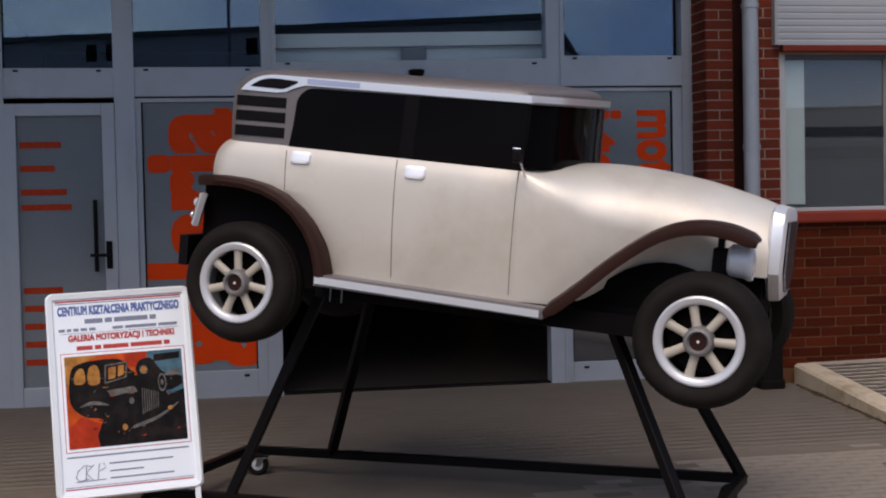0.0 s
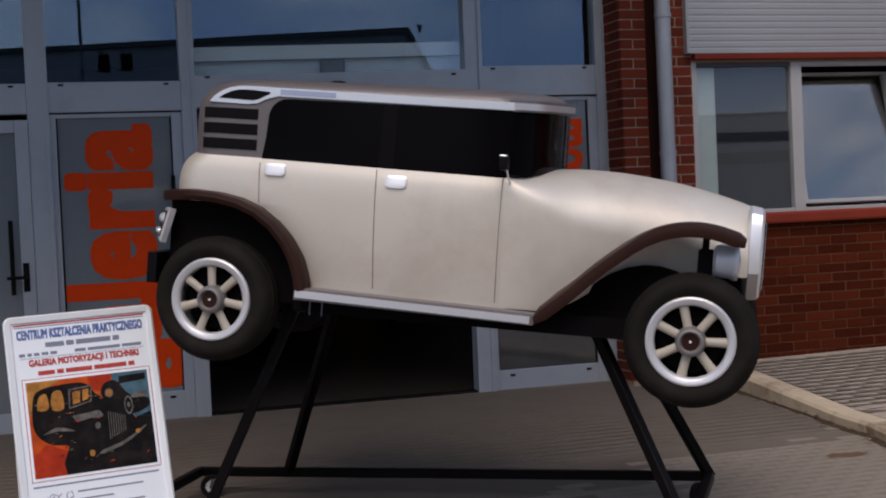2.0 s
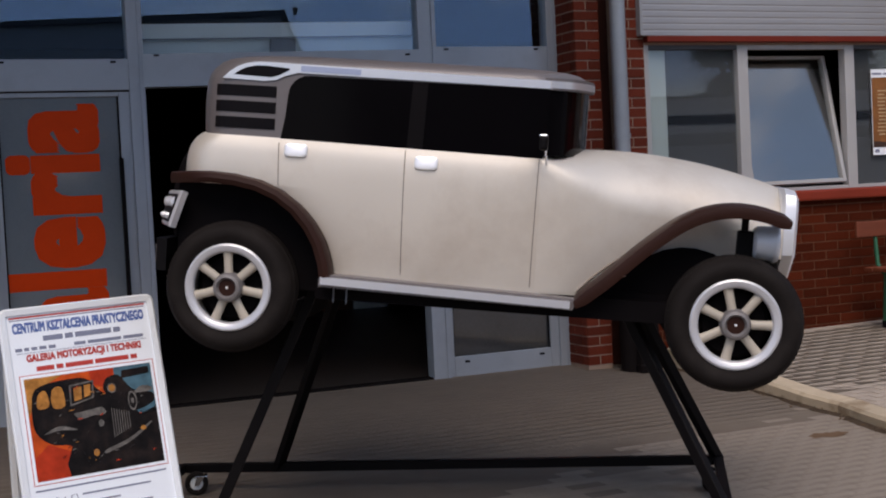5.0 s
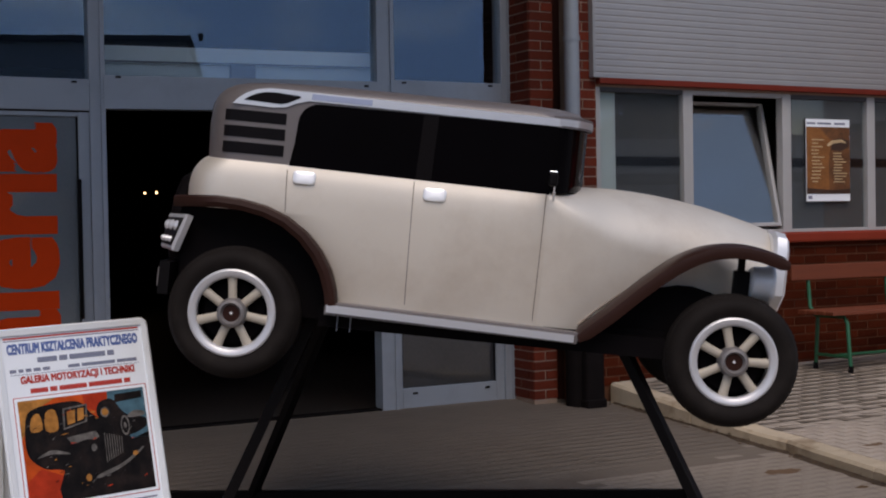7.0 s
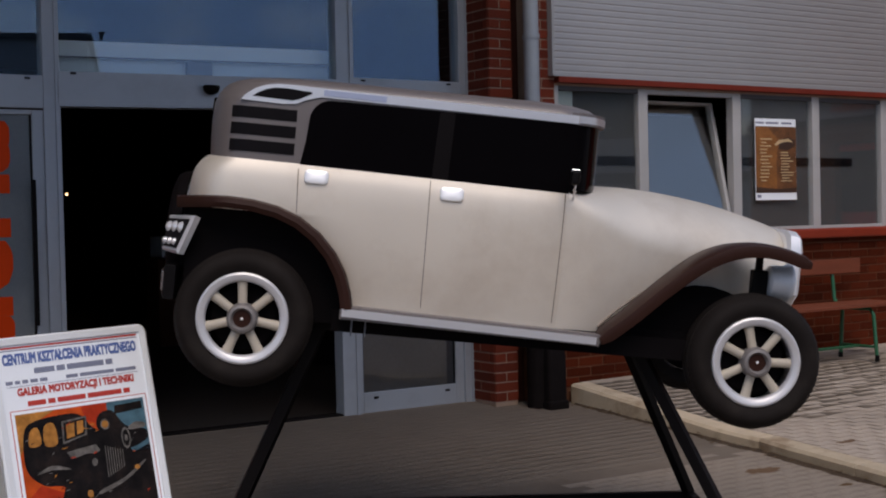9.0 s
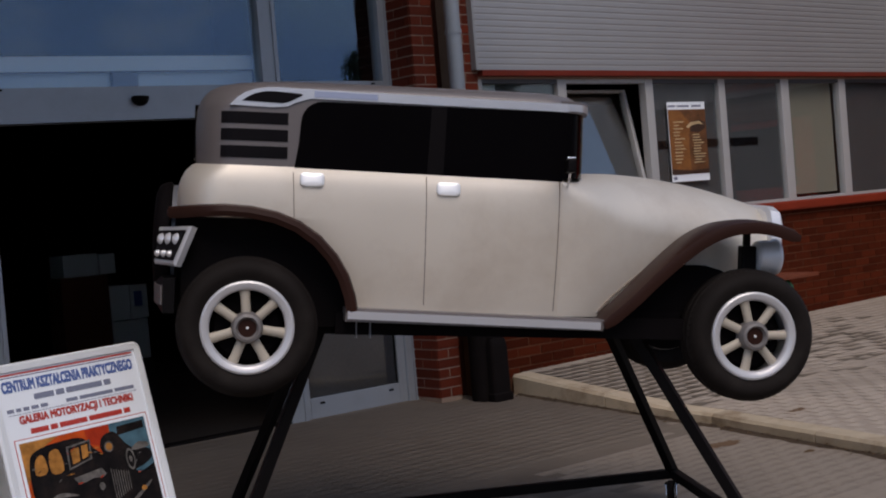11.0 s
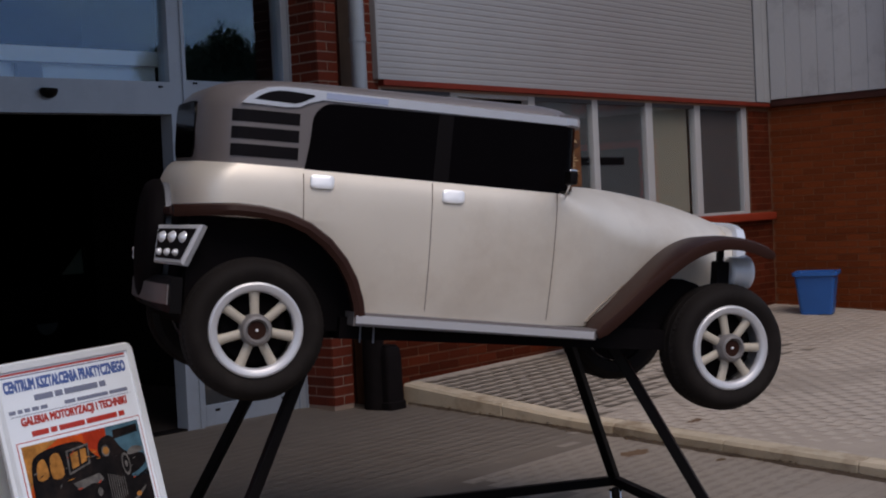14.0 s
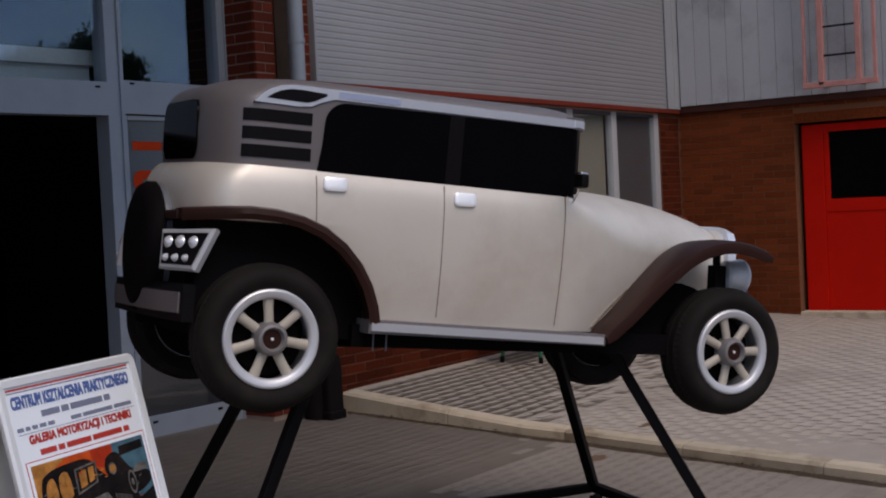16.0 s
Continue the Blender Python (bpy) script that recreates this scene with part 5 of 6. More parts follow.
# rear lamps, bumper and spare wheel
for s in (-1, 1):
    # each cluster faces back and outwards
    base = pose(-0.300, CY + s * 0.483, 0.315, 0, 0, -90 - s * 27)
    base = base @ pose(0, 0, 0, -13)
    flip = -s
    o = [(flip * x, z) for x, z in ((-0.150, 0.078), (0.150, 0.085), (0.085, -0.082), (-0.118, -0.078))]
    unit = part("rear_lamp", loft([[base @ Vector((x * q, y, z * q)) for x, z in o] for q, y in ((0.86, -0.022), (0.90, -0.022), (1.0, -0.012), (0.97, 0.012))]), "rim", car, "silver tapered rear lamp housing")
    part("lamp_face", prism([(x * 0.83, z * 0.76) for x, z in o], -0.026, -0.015, m=base), "slot", unit)
    for cx, cz, r in ((-0.085, 0.026, 0.024), (-0.018, 0.028, 0.025), (0.055, 0.028, 0.024), (-0.080, -0.036, 0.016), (-0.025, -0.036, 0.017), (0.032, -0.036, 0.016)):
        part("lens", lathe([(0.0, -0.016), (r * 0.6, -0.012), (r, 0.0), (r, 0.01), (0.0, 0.01)], 18, m=base @ pose(flip * cx, -0.026, cz), closed=False), "lampglass", unit, "round clear lamp lens", smooth=True)
part("bumper", loft([[(-0.355 + 0.02 * abs(q) ** 3, CY + q * 0.60, 0.05), (-0.385 + 0.05 * abs(q) ** 3, CY + q * 0.60, 0.08), (-0.385 + 0.05 * abs(q) ** 3, CY + q * 0.60, 0.165), (-0.355 + 0.02 * abs(q) ** 3, CY + q * 0.60, 0.19), (-0.29, CY + q * 0.60, 0.19), (-0.29, CY + q * 0.60, 0.05)] for q in np.linspace(-1, 1, 15)]), "black", car, "black rear bumper", smooth=True)
part("bumper_plate", loft([[(-0.390 + 0.05 * abs((v - CY) / 0.6) ** 3, v, 0.082), (-0.390 + 0.05 * abs((v - CY) / 0.6) ** 3, v, 0.160), (-0.33, v, 0.160), (-0.33, v, 0.082)] for v in np.linspace(CY - 0.575, CY + 0.575, 15)]), "taupe", car, "dull grey bumper inlay", smooth=True)
part("tail_panel", box(-0.30, -0.24, 0.20, mirrored(0.20), 0.05, 0.44, 0.01), "chassis", car)
spare = new("spare_wheel")
spare.parent = car
spare.matrix_local = pose(-0.405, CY, 0.325, 0, 0, -90)
part("cover", lathe([(0.0, 0.0), (0.15, 0.002), (0.215, 0.008), (0.252, 0.022), (0.268, 0.048), (0.270, 0.075), (0.258, 0.082), (0.0, 0.082)], 56, closed=False), "chassis", spare, "black domed spare wheel cover", smooth=True)
part("cover_band", lathe([(0.240, 0.078), (0.254, 0.080), (0.258, 0.10), (0.254, 0.125), (0.240, 0.128)], 56), "dull_band", spare, "grey metal band round the spare", smooth=True)

# ---- the stand ----
stand = thing("display_stand", "black welded square tube stand on swivel castors", "stand")
FF, FR = Vector((2.708, 5.964, 0.132)), Vector((0.300, 7.486, 0.132))
NF, NR = Vector((2.062, 4.962, 0.128)), Vector((-0.240, 6.469, 0.132))
TOP_FF, TOP_NF, TOP_FR, TOP_NR = Vector((2.210, 5.887, 0.985)), Vector((1.854, 5.371, 0.985)), Vector((0.947, 6.566, 1.145)), Vector((0.628, 6.024, 1.145))
T = 0.0235
for a, b in ((FF, FR), (NF, NR), (FF, NF), (FR, NR)):
    part("base_tube", tube([a, b], T, square=True), "black", stand)
for foot, top in ((FF, TOP_FF), (NF, TOP_NF), (Vector((0.755, 7.199, 0.132)), TOP_FR), (Vector((0.165, 6.204, 0.132)), TOP_NR)):
    part("leg", tube([foot, top], T, square=True), "black", stand)
for a, b in ((TOP_NR, TOP_NF), (TOP_FR, TOP_FF)):
    part("top_rail", tube([a + (a - b) * 0.03, b], T, square=True), "black", stand)
for a, b in ((TOP_NR, TOP_FR), (TOP_NF, TOP_FF)):
    part("cross_tube", tube([a, b], T, square=True), "black", stand)
for p in (TOP_NF, TOP_FF):
    part("pin", tube([p + Vector((0, 0, 0.02)), p + Vector((0, 0, 0.062))], 0.007, 8), "zinc", stand)
castor = thing("castor", "black rubber swivel castor with a bright steel fork", "castor", kind="")
part("tyre", lathe([(0.034, -0.018), (0.054, -0.020), (0.062, -0.011), (0.062, 0.011), (0.054, 0.020), (0.034, 0.018)], 28), "rubber", castor, smooth=True)
part("hub", lathe([(0.0, -0.015), (0.034, -0.015), (0.034, 0.015), (0.0, 0.015)], 20, closed=False), "frame", castor, smooth=True)
for s in (-1, 1):
    part("fork", prism([(-0.012, -0.01), (0.012, -0.01), (0.045, 0.038), (0.0, 0.038)], s * 0.024, s * 0.028), "chrome", castor, "bright steel fork")
part("plate", box(-0.01, 0.06, -0.035, 0.035, 0.036, 0.042, 0.002), "chrome", castor)
bpy.context.view_layer.update()
# castors belong to the stand: they become its parts
for i, (p, turn) in enumerate(((FF + Vector((-0.11, -0.075, 0)), 35), (FR + Vector((0.045, -0.12, 0)), -12), (NF, 15), (NR, 60))):
    m = pose(p.x, p.y, ground_z(p.x, p.y) + 0.062, 0, 0, turn)
    c = castor if i == 0 else copy_thing(castor, m)
    c.matrix_world = m
    c.parent = stand
    for key in ("category", "label"):
        if key in c:
            del c[key]

# ---- poster board ----
PW, PH = 0.690, 0.995
board_turn = pose(0, 0, 0, 0, 0, 6.0) @ pose(0, 0, 0, -13.0) @ pose(0, 0, 0, 0, -1.73)
foot = Vector((-0.007, 6.449, 1.161)) - board_turn @ Vector((PW / 2, 0, PH))
BOARD = Matrix.Translation(foot) @ board_turn
board = thing("poster_stand", "folding pavement sign with a silver frame and a printed poster", "sign", BOARD)
hw = PW / 2
outer = rounded(-hw, hw, 0, PH, 0.035)
inner = rounded(-hw + 0.032, hw - 0.032, 0.032, PH - 0.032, 0.006)
bm = bmesh.new()
rows = [[bm.verts.new((x, y, z)) for x, z in o] for o, y in ((outer, 0.012), (outer, -0.004), ([(x * 0.975, 0.49 + (z - 0.49) * 0.985) for x, z in outer], -0.013), (inner, -0.009), (inner, 0.004))]
n = len(outer)
for a, b in zip(rows, rows[1:]):
    for i in range(n):
        bm.faces.new((a[i], a[(i + 1) % n], b[(i + 1) % n], b[i]))
part("frame", bm, "frame", board, "rounded silver snap frame", smooth=True)
part("backing", prism(outer, 0.006, 0.014), "frame", board)
sheet_ = part("poster", prism(rounded(-hw + 0.03, hw - 0.03, 0.03, PH - 0.03, 0.005), 0.0, 0.004), "paper", board, "printed poster in white, blue and red")
for s in (-1, 1):
    part("leg", tube([(s * (hw - 0.03), 0.008, 0.02), (s * (hw - 0.03), 0.008, -0.20)], 0.013, square=True), "frame", board)
    part("back_leg", tube([(s * (hw - 0.03), 0.03, PH - 0.03), (s * (hw - 0.03), 0.42, -0.13)], 0.013, square=True), "frame", board)
part("back_panel", prism(rounded(-hw + 0.02, hw - 0.02, 0.02, PH - 0.04, 0.03), -0.006, 0.006, m=pose(0, 0.035, PH - 0.03, 20) @ pose(0, 0, -PH + 0.03)), "frame", board)


def ink(x0, x1, z0, z1, material, y=-0.0015):
    return part("print", box(x0, x1, y, 0.0005, z0, z1), material, sheet_)


ink(-0.30, 0.30, 0.948, 0.955, "redink")
ink(-0.30, 0.30, 0.939, 0.943, "greyink")
lettering("CENTRUM KSZTAŁCENIA PRAKTYCZNEGO", 0.580, 0.046, 0.001, "blueink", sheet_, pose(-0.290, 0.0, 0.882), "print", bold=0.045)



def words(x, z, h, lengths, material):
    """A line of writing too small to read: one bar a word."""
    for w in lengths:
        ink(x, x + w, z, z + h, material)
        x += w + 0.010


words(-0.165, 0.840, 0.022, (0.085, 0.035, 0.16, 0.03), "greyink")
words(-0.288, 0.804, 0.014, (0.028, 0.02, 0.024, 0.03, 0.03), "greyink")
words(-0.035, 0.804, 0.014, (0.05, 0.15, 0.09), "greyink")
ink(-0.285, 0.285, 0.793, 0.795, "greyink")
lettering("GALERIA MOTORYZACJI I TECHNIKI", 0.505, 0.042, 0.001, "redink", sheet_, pose(-0.247, 0.0, 0.745), "print", bold=0.045)
words(-0.21, 0.711, 0.020, (0.075, 0.03, 0.12, 0.15, 0.028), "redink")
# the printed picture, as flat shapes of colour
PX0, PX1, PZ0, PZ1 = -0.272, 0.285, 0.238, 0.682
ink(PX0 - 0.016, PX1 + 0.016, PZ0 - 0.016, PZ1 + 0.016, "redink")
ink(PX0 - 0.013, PX1 + 0.013, PZ0 - 0.013, PZ1 + 0.013, "paper", -0.002)
M["picture_orange"] = mat("picture_orange", (0.50, 0.070, 0.012), 0.4, 0, 0.5, 5, 20, 0, spec=0.1)
M["picture_dark"] = mat("picture_dark", (0.010, 0.008, 0.008), 0.4, 0, 0.8, 9, 30, 0, stain=((0.05, 0.03, 0.022), 0.4, 9), spec=0.08)
M["picture_blue"] = mat("picture_blue", (0.06, 0.13, 0.17), 0.4, 0, 0.6, 9, 30, 0, spec=0.1)
M["picture_gold"] = mat("picture_gold", (0.40, 0.17, 0.04), 0.4, 0, 0.75, 14, 40, 0, spec=0.1)
M["picture_red"] = mat("picture_red", (0.40, 0.035, 0.012), 0.4, 0, 0.5, 8, 30, 0, spec=0.1)
M["notice_brown"] = mat("notice_brown", (0.13, 0.052, 0.018), 0.4, 0, 0.7, 9, 40, 0)
M["picture_grey"] = mat("picture_grey", (0.13, 0.12, 0.11), 0.4, 0, 0.85, 22, 60, 0, spec=0.1)


def shape(pts, material, y):
    return part("print", prism([(PX0 + (PX1 - PX0) * x, PZ0 + (PZ1 - PZ0) * z) for x, z in pts], y, 0.0004), material, sheet_)


def curve(keys, n=5):
    """A closed outline drawn smoothly through keys."""
    m, pts = len(keys), []
    for i in range(m):
        p0, p1, p2, p3 = keys[i - 1], keys[i], keys[(i + 1) % m], keys[(i + 2) % m]
        for k in range(n):
            t = k / n
            pts.append(tuple(0.5 * (2 * b + (c - a) * t + (2 * a - 5 * b + 4 * c - d) * t * t + (3 * b - a - 3 * c + d) * t**3) for a, b, c, d in zip(p0, p1, p2, p3)))
    return pts


def disc(cx, cz, rx, rz, material, y):
    shape([(cx + rx * math.cos(2 * math.pi * k / 20), cz + rz * math.sin(2 * math.pi * k / 20)) for k in range(20)], material, y)


shape([(0, 0), (1, 0), (1, 1), (0, 1)], "picture_orange", -0.0026)
shape([(0.0, 1), (0.0, 0.62), (0.12, 0.9), (0.3, 1)], "picture_gold", -0.0029)
shape([(0.70, 1), (0.69, 0.62), (0.8, 0.52), (1, 0.5), (1, 1)], "picture_blue", -0.003)
shape([(0.75, 0.88), (0.98, 0.9), (0.98, 0.97), (0.76, 0.96)], "picture_dark", -0.0032)
shape([(0.0, 0.0), (0.0, 0.22), (0.12, 0.34), (0.36, 0.2), (0.5, 0.0)], "picture_red", -0.0029)
shape([(0.26, 0), (0.24, 0.12), (0.30, 0.30), (0.6, 0.40), (1, 0.56), (1, 0)], "picture_dark", -0.003)
shape([(0.5, 1), (0.52, 0.86), (0.66, 0.8), (0.7, 1)], "picture_red", -0.0029)
# the black saloon
shape(curve([(0.03, 0.50), (0.045, 0.82), (0.12, 0.915), (0.30, 0.945), (0.47, 0.93), (0.56, 0.80), (0.66, 0.72), (0.78, 0.66), (0.86, 0.50), (0.92, 0.40), (0.90, 0.26), (0.72, 0.20), (0.62, 0.14), (0.52, 0.06), (0.42, 0.08), (0.38, 0.20), (0.28, 0.30), (0.14, 0.34)]), "picture_dark", -0.0034)
shape(curve([(0.075, 0.70), (0.09, 0.83), (0.15, 0.86), (0.165, 0.71)], 3), "picture_gold", -0.0038)
shape(curve([(0.19, 0.69), (0.20, 0.86), (0.275, 0.875), (0.285, 0.69)], 3), "picture_gold", -0.0038)
shape([(0.325, 0.675), (0.515, 0.73), (0.53, 0.905), (0.335, 0.885)], "picture_grey", -0.0038)
shape([(0.338, 0.695), (0.50, 0.742), (0.516, 0.888), (0.348, 0.868)], "picture_dark", -0.0042)
shape([(0.36, 0.72), (0.42, 0.735), (0.43, 0.86), (0.365, 0.85)], "picture_gold", -0.0046)
shape([(0.44, 0.745), (0.49, 0.76), (0.50, 0.87), (0.45, 0.865)], "picture_gold", -0.0046)
shape([(0.34, 0.60), (0.45, 0.615), (0.57, 0.63), (0.60, 0.57), (0.56, 0.545), (0.50, 0.56), (0.38, 0.53)], "picture_grey", -0.0041)
shape(curve([(0.10, 0.44), (0.22, 0.50), (0.36, 0.44), (0.22, 0.46)]), "picture_grey", -0.0038)
for k in range(8):
    x = 0.632 + 0.019 * k
    shape([(x, 0.31 + 0.01 * k), (x + 0.006, 0.31 + 0.01 * k), (x + 0.011, 0.60 - 0.008 * k), (x + 0.005, 0.60 - 0.008 * k)], "picture_grey", -0.0038)
disc(0.545, 0.47, 0.022, 0.036, "picture_grey", -0.0038)
disc(0.50, 0.20, 0.055, 0.105, "picture_dark", -0.004)
disc(0.475, 0.19, 0.022, 0.035, "picture_gold", -0.0052)
shape(curve([(0.56, 0.17), (0.76, 0.25), (0.92, 0.38), (0.93, 0.41), (0.76, 0.285), (0.56, 0.205)]), "picture_grey", -0.0042)
disc(0.87, 0.36, 0.022, 0.022, "picture_gold", -0.0046)
# glints and reflections over the picture
rp = random.Random(8)
for k in range(90):
    x, z = rp.uniform(0.05, 0.95), rp.uniform(0.08, 0.9)
    if 0.56 < x < 0.84 and 0.2 < z < 0.7 or z < 0.3 - 0.5 * x or (z > 0.95 - 0.45 * abs(x - 0.3) and x > 0.5):
        continue
    a, l, w = rp.gauss(0.35, 0.5), rp.uniform(0.006, 0.035), rp.uniform(0.002, 0.007)
    c, s_ = math.cos(a), math.sin(a)
    shape([(x - c * l, z - s_ * l), (x + s_ * w, z - c * w), (x + c * l, z + s_ * l), (x - s_ * w, z + c * w)], rp.choice(("picture_dark", "picture_dark", "picture_grey", "picture_grey", "picture_gold", "picture_red")), -0.0055 - 0.00001 * k)
# the second car behind
shape(curve([(0.60, 0.78), (0.63, 0.90), (0.73, 0.92), (0.80, 0.80), (0.86, 0.74), (0.98, 0.70), (0.99, 0.62), (0.90, 0.56), (0.78, 0.55), (0.70, 0.66)]), "picture_dark", -0.0036)
disc(0.665, 0.80, 0.036, 0.05, "picture_grey", -0.004)
disc(0.665, 0.80, 0.026, 0.036, "picture_gold", -0.0044)
disc(0.815, 0.645, 0.036, 0.10, "picture_grey", -0.0042)
disc(0.815, 0.645, 0.026, 0.078, "picture_dark", -0.0046)
disc(0.815, 0.645, 0.012, 0.03, "picture_grey", -0.005)
shape(curve([(0.84, 0.72), (0.90, 0.78), (0.98, 0.76), (0.97, 0.72)]), "picture_grey", -0.004)
for stroke in ([(-0.178, 0.160), (-0.205, 0.170), (-0.240, 0.145), (-0.250, 0.118), (-0.235, 0.104), (-0.190, 0.110)], [(-0.200, 0.165), (-0.205, 0.104)], [(-0.165, 0.168), (-0.203, 0.135), (-0.172, 0.104)], [(-0.150, 0.100), (-0.140, 0.168), (-0.118, 0.172), (-0.112, 0.150), (-0.145, 0.138)], [(-0.250, 0.100), (-0.112, 0.103)]):
    part("print", tube([(x, -0.001, z * 1.12 - 0.03) for x, z in stroke], 0.002, 6), "greyink", sheet_)
ink(-0.285, 0.285, 0.196, 0.203, "greyink")
for z, w in ((0.154, 0.30), (0.118, 0.16), (0.084, 0.30)):
    ink(-0.092, -0.092 + w, z, z + 0.007, "greyink")
ink(-0.30, 0.30, 0.046, 0.051, "redink")
ink(-0.30, 0.30, 0.057, 0.060, "greyink")

# ---- bench, tub, poster in the window ----
bz = upper_z(7.0, 8.75) + 0.01
bench = thing("bench", "red brown plank bench with green tubular steel legs by the wall", "bench")
for yy in (8.50, 8.605, 8.71, 8.815):
    part("seat_slat", box(6.24, 7.72, yy, yy + 0.095, bz + 0.470, bz + 0.502, 0.006), "wood", bench)
part("back_plank", box(6.22, 7.70, 8.955, 8.983, bz + 0.745, bz + 0.875, 0.008), "wood", bench)
for xx in (6.43, 7.35):
    part("leg_frame", tube([(xx, 8.50, bz - 0.005), (xx, 8.535, bz + 0.40), (xx, 8.57, bz + 0.45), (xx, 8.90, bz + 0.45), (xx, 8.96, bz + 0.52), (xx, 8.992, bz + 0.85)], 0.017, 8), "green", bench, "green steel tube", smooth=True)
    part("leg_frame", tube([(xx, 8.87, bz + 0.45), (xx, 8.90, bz)], 0.017, 8), "green", bench, "green steel tube", smooth=True)
    part("leg_brace", tube([(xx, 8.512, bz + 0.12), (xx, 8.888, bz + 0.12)], 0.014, 8), "green", bench, smooth=True)
    for yy in (8.50, 8.90):
        part("foot_cap", tube([(xx, yy, bz - 0.006), (xx, yy, bz + 0.05)], 0.021, 8), "slot", bench, "black rubber foot", smooth=True)
part("stretcher", tube([(6.43, 8.70, bz + 0.12), (7.35, 8.70, bz + 0.12)], 0.013, 8), "green", bench, smooth=True)

tz = upper_z(10.4, 8.4)
tub = thing("plastic_tub", "blue plastic tub standing by the brick wing", "tub", pose(10.42, 8.42, tz, 0, 0, 20))
def ring_rect(h, d, z):
    return [(x, y, z) for x, y in rounded(-h, h, -d, d, 0.04)]
part("shell", loft([ring_rect(0.19, 0.17, 0.0), ring_rect(0.245, 0.215, 0.42), ring_rect(0.27, 0.24, 0.425), ring_rect(0.27, 0.24, 0.46), ring_rect(0.24, 0.21, 0.46), ring_rect(0.18, 0.16, 0.03)]), "blue", tub, smooth=True)
notice = thing("notice", "brown and white notice stuck inside the window", "notice")
part("sheet", box(6.665, 7.185, WY + 0.040, WY + 0.045, 1.69, 2.415), "paper", notice)
M["notice_tan"] = mat("notice_tan", (0.23, 0.088, 0.022), 0.4, 0, 0.4, 9, 40, 0)
M["notice_cream"] = mat("notice_cream", (0.50, 0.36, 0.20), 0.4, 0, 0.3, 8, 40, 0)
M["notice_dark"] = mat("notice_dark", (0.05, 0.025, 0.015), 0.4, 0, 0.4, 8, 40, 0)
NY = WY + 0.0405
part("print", box(6.668, 7.182, NY - 0.003, NY, 1.755, 2.345), "notice_brown", notice)


def blot(pts, material, k):
    """A flat printed shape on the notice; pts in shares of its width and height."""
    part("print", prism([(6.668 + 0.514 * x, 1.755 + 0.59 * z) for x, z in pts], NY - 0.0034 - 0.0003 * k, NY - 0.001), material, notice)


blot([(0.0, 0.0), (0.52, 0.0), (0.50, 0.45), (0.56, 0.80), (0.30, 0.99), (0.0, 0.99)], "notice_tan", 0)
blot([(0.56, 0.66), (0.78, 0.64), (0.96, 0.70), (0.99, 0.80), (0.80, 0.84), (0.60, 0.80)], "notice_dark", 1)
blot([(0.46, 0.735), (0.58, 0.80), (0.82, 0.82), (0.93, 0.76), (0.80, 0.775), (0.62, 0.755), (0.50, 0.71)], "notice_cream", 2)
blot([(0.0, 0.0), (1.0, 0.0), (1.0, 0.075), (0.55, 0.055), (0.0, 0.09)], "notice_dark", 3)
rn = random.Random(4)
for k in range(11):
    z = 0.60 - 0.043 * k
    a, b = 0.60 + rn.uniform(0, 0.04), 0.60 + rn.uniform(0.18, 0.34)
    blot([(a, z), (b, z), (b, z + 0.017), (a, z + 0.017)], "notice_cream", 5 + k)
for k in range(13):
    z = 0.80 - 0.052 * k
    a, b = 0.08 + rn.uniform(0, 0.05), 0.08 + rn.uniform(0.16, 0.34)
    blot([(a, z), (b, z), (b, z + 0.018), (a, z + 0.018)], "notice_cream", 5 + k)
for x, w in ((6.675, 0.10), (6.80, 0.16), (7.0, 0.13)):
    part("print", box(x, x + w, NY - 0.002, NY, 2.368, 2.385), "greyink", notice)
part("print", box(6.685, 6.73, NY - 0.002, NY, 1.71, 1.738), "greyink", notice)

# things dimly seen in the hall
crate = thing("carton_stack", "stack of pale cartons in the dark hall", "cartons")
for x0, x1, z0, z1, mm in ((3.75, 4.18, 1.20, 1.46, "board"), (4.20, 4.40, 1.20, 1.44, "board"), (4.30, 4.54, 0.63, 1.05, "board"), (4.55, 4.78, 0.63, 1.04, "board"), (4.30, 4.76, 0.14, 0.62, "board"), (3.70, 4.29, 0.14, 1.19, "hall_wood")):
    part("carton", box(x0, x1, 16.0, 16.4, z0, z1, 0.01), mm, crate)
part("print", box(4.60, 4.70, 15.992, 16.0, 0.78, 0.96, 0.0), "blueink", crate, "blue print on a carton")
tagged(part("trim", box(4.41, 4.83, 12.69, 12.746, 0.98, 4.5, 0.008), "column_grey"), "dim grey panel on the wall inside the hall", "panel", kind="structure")


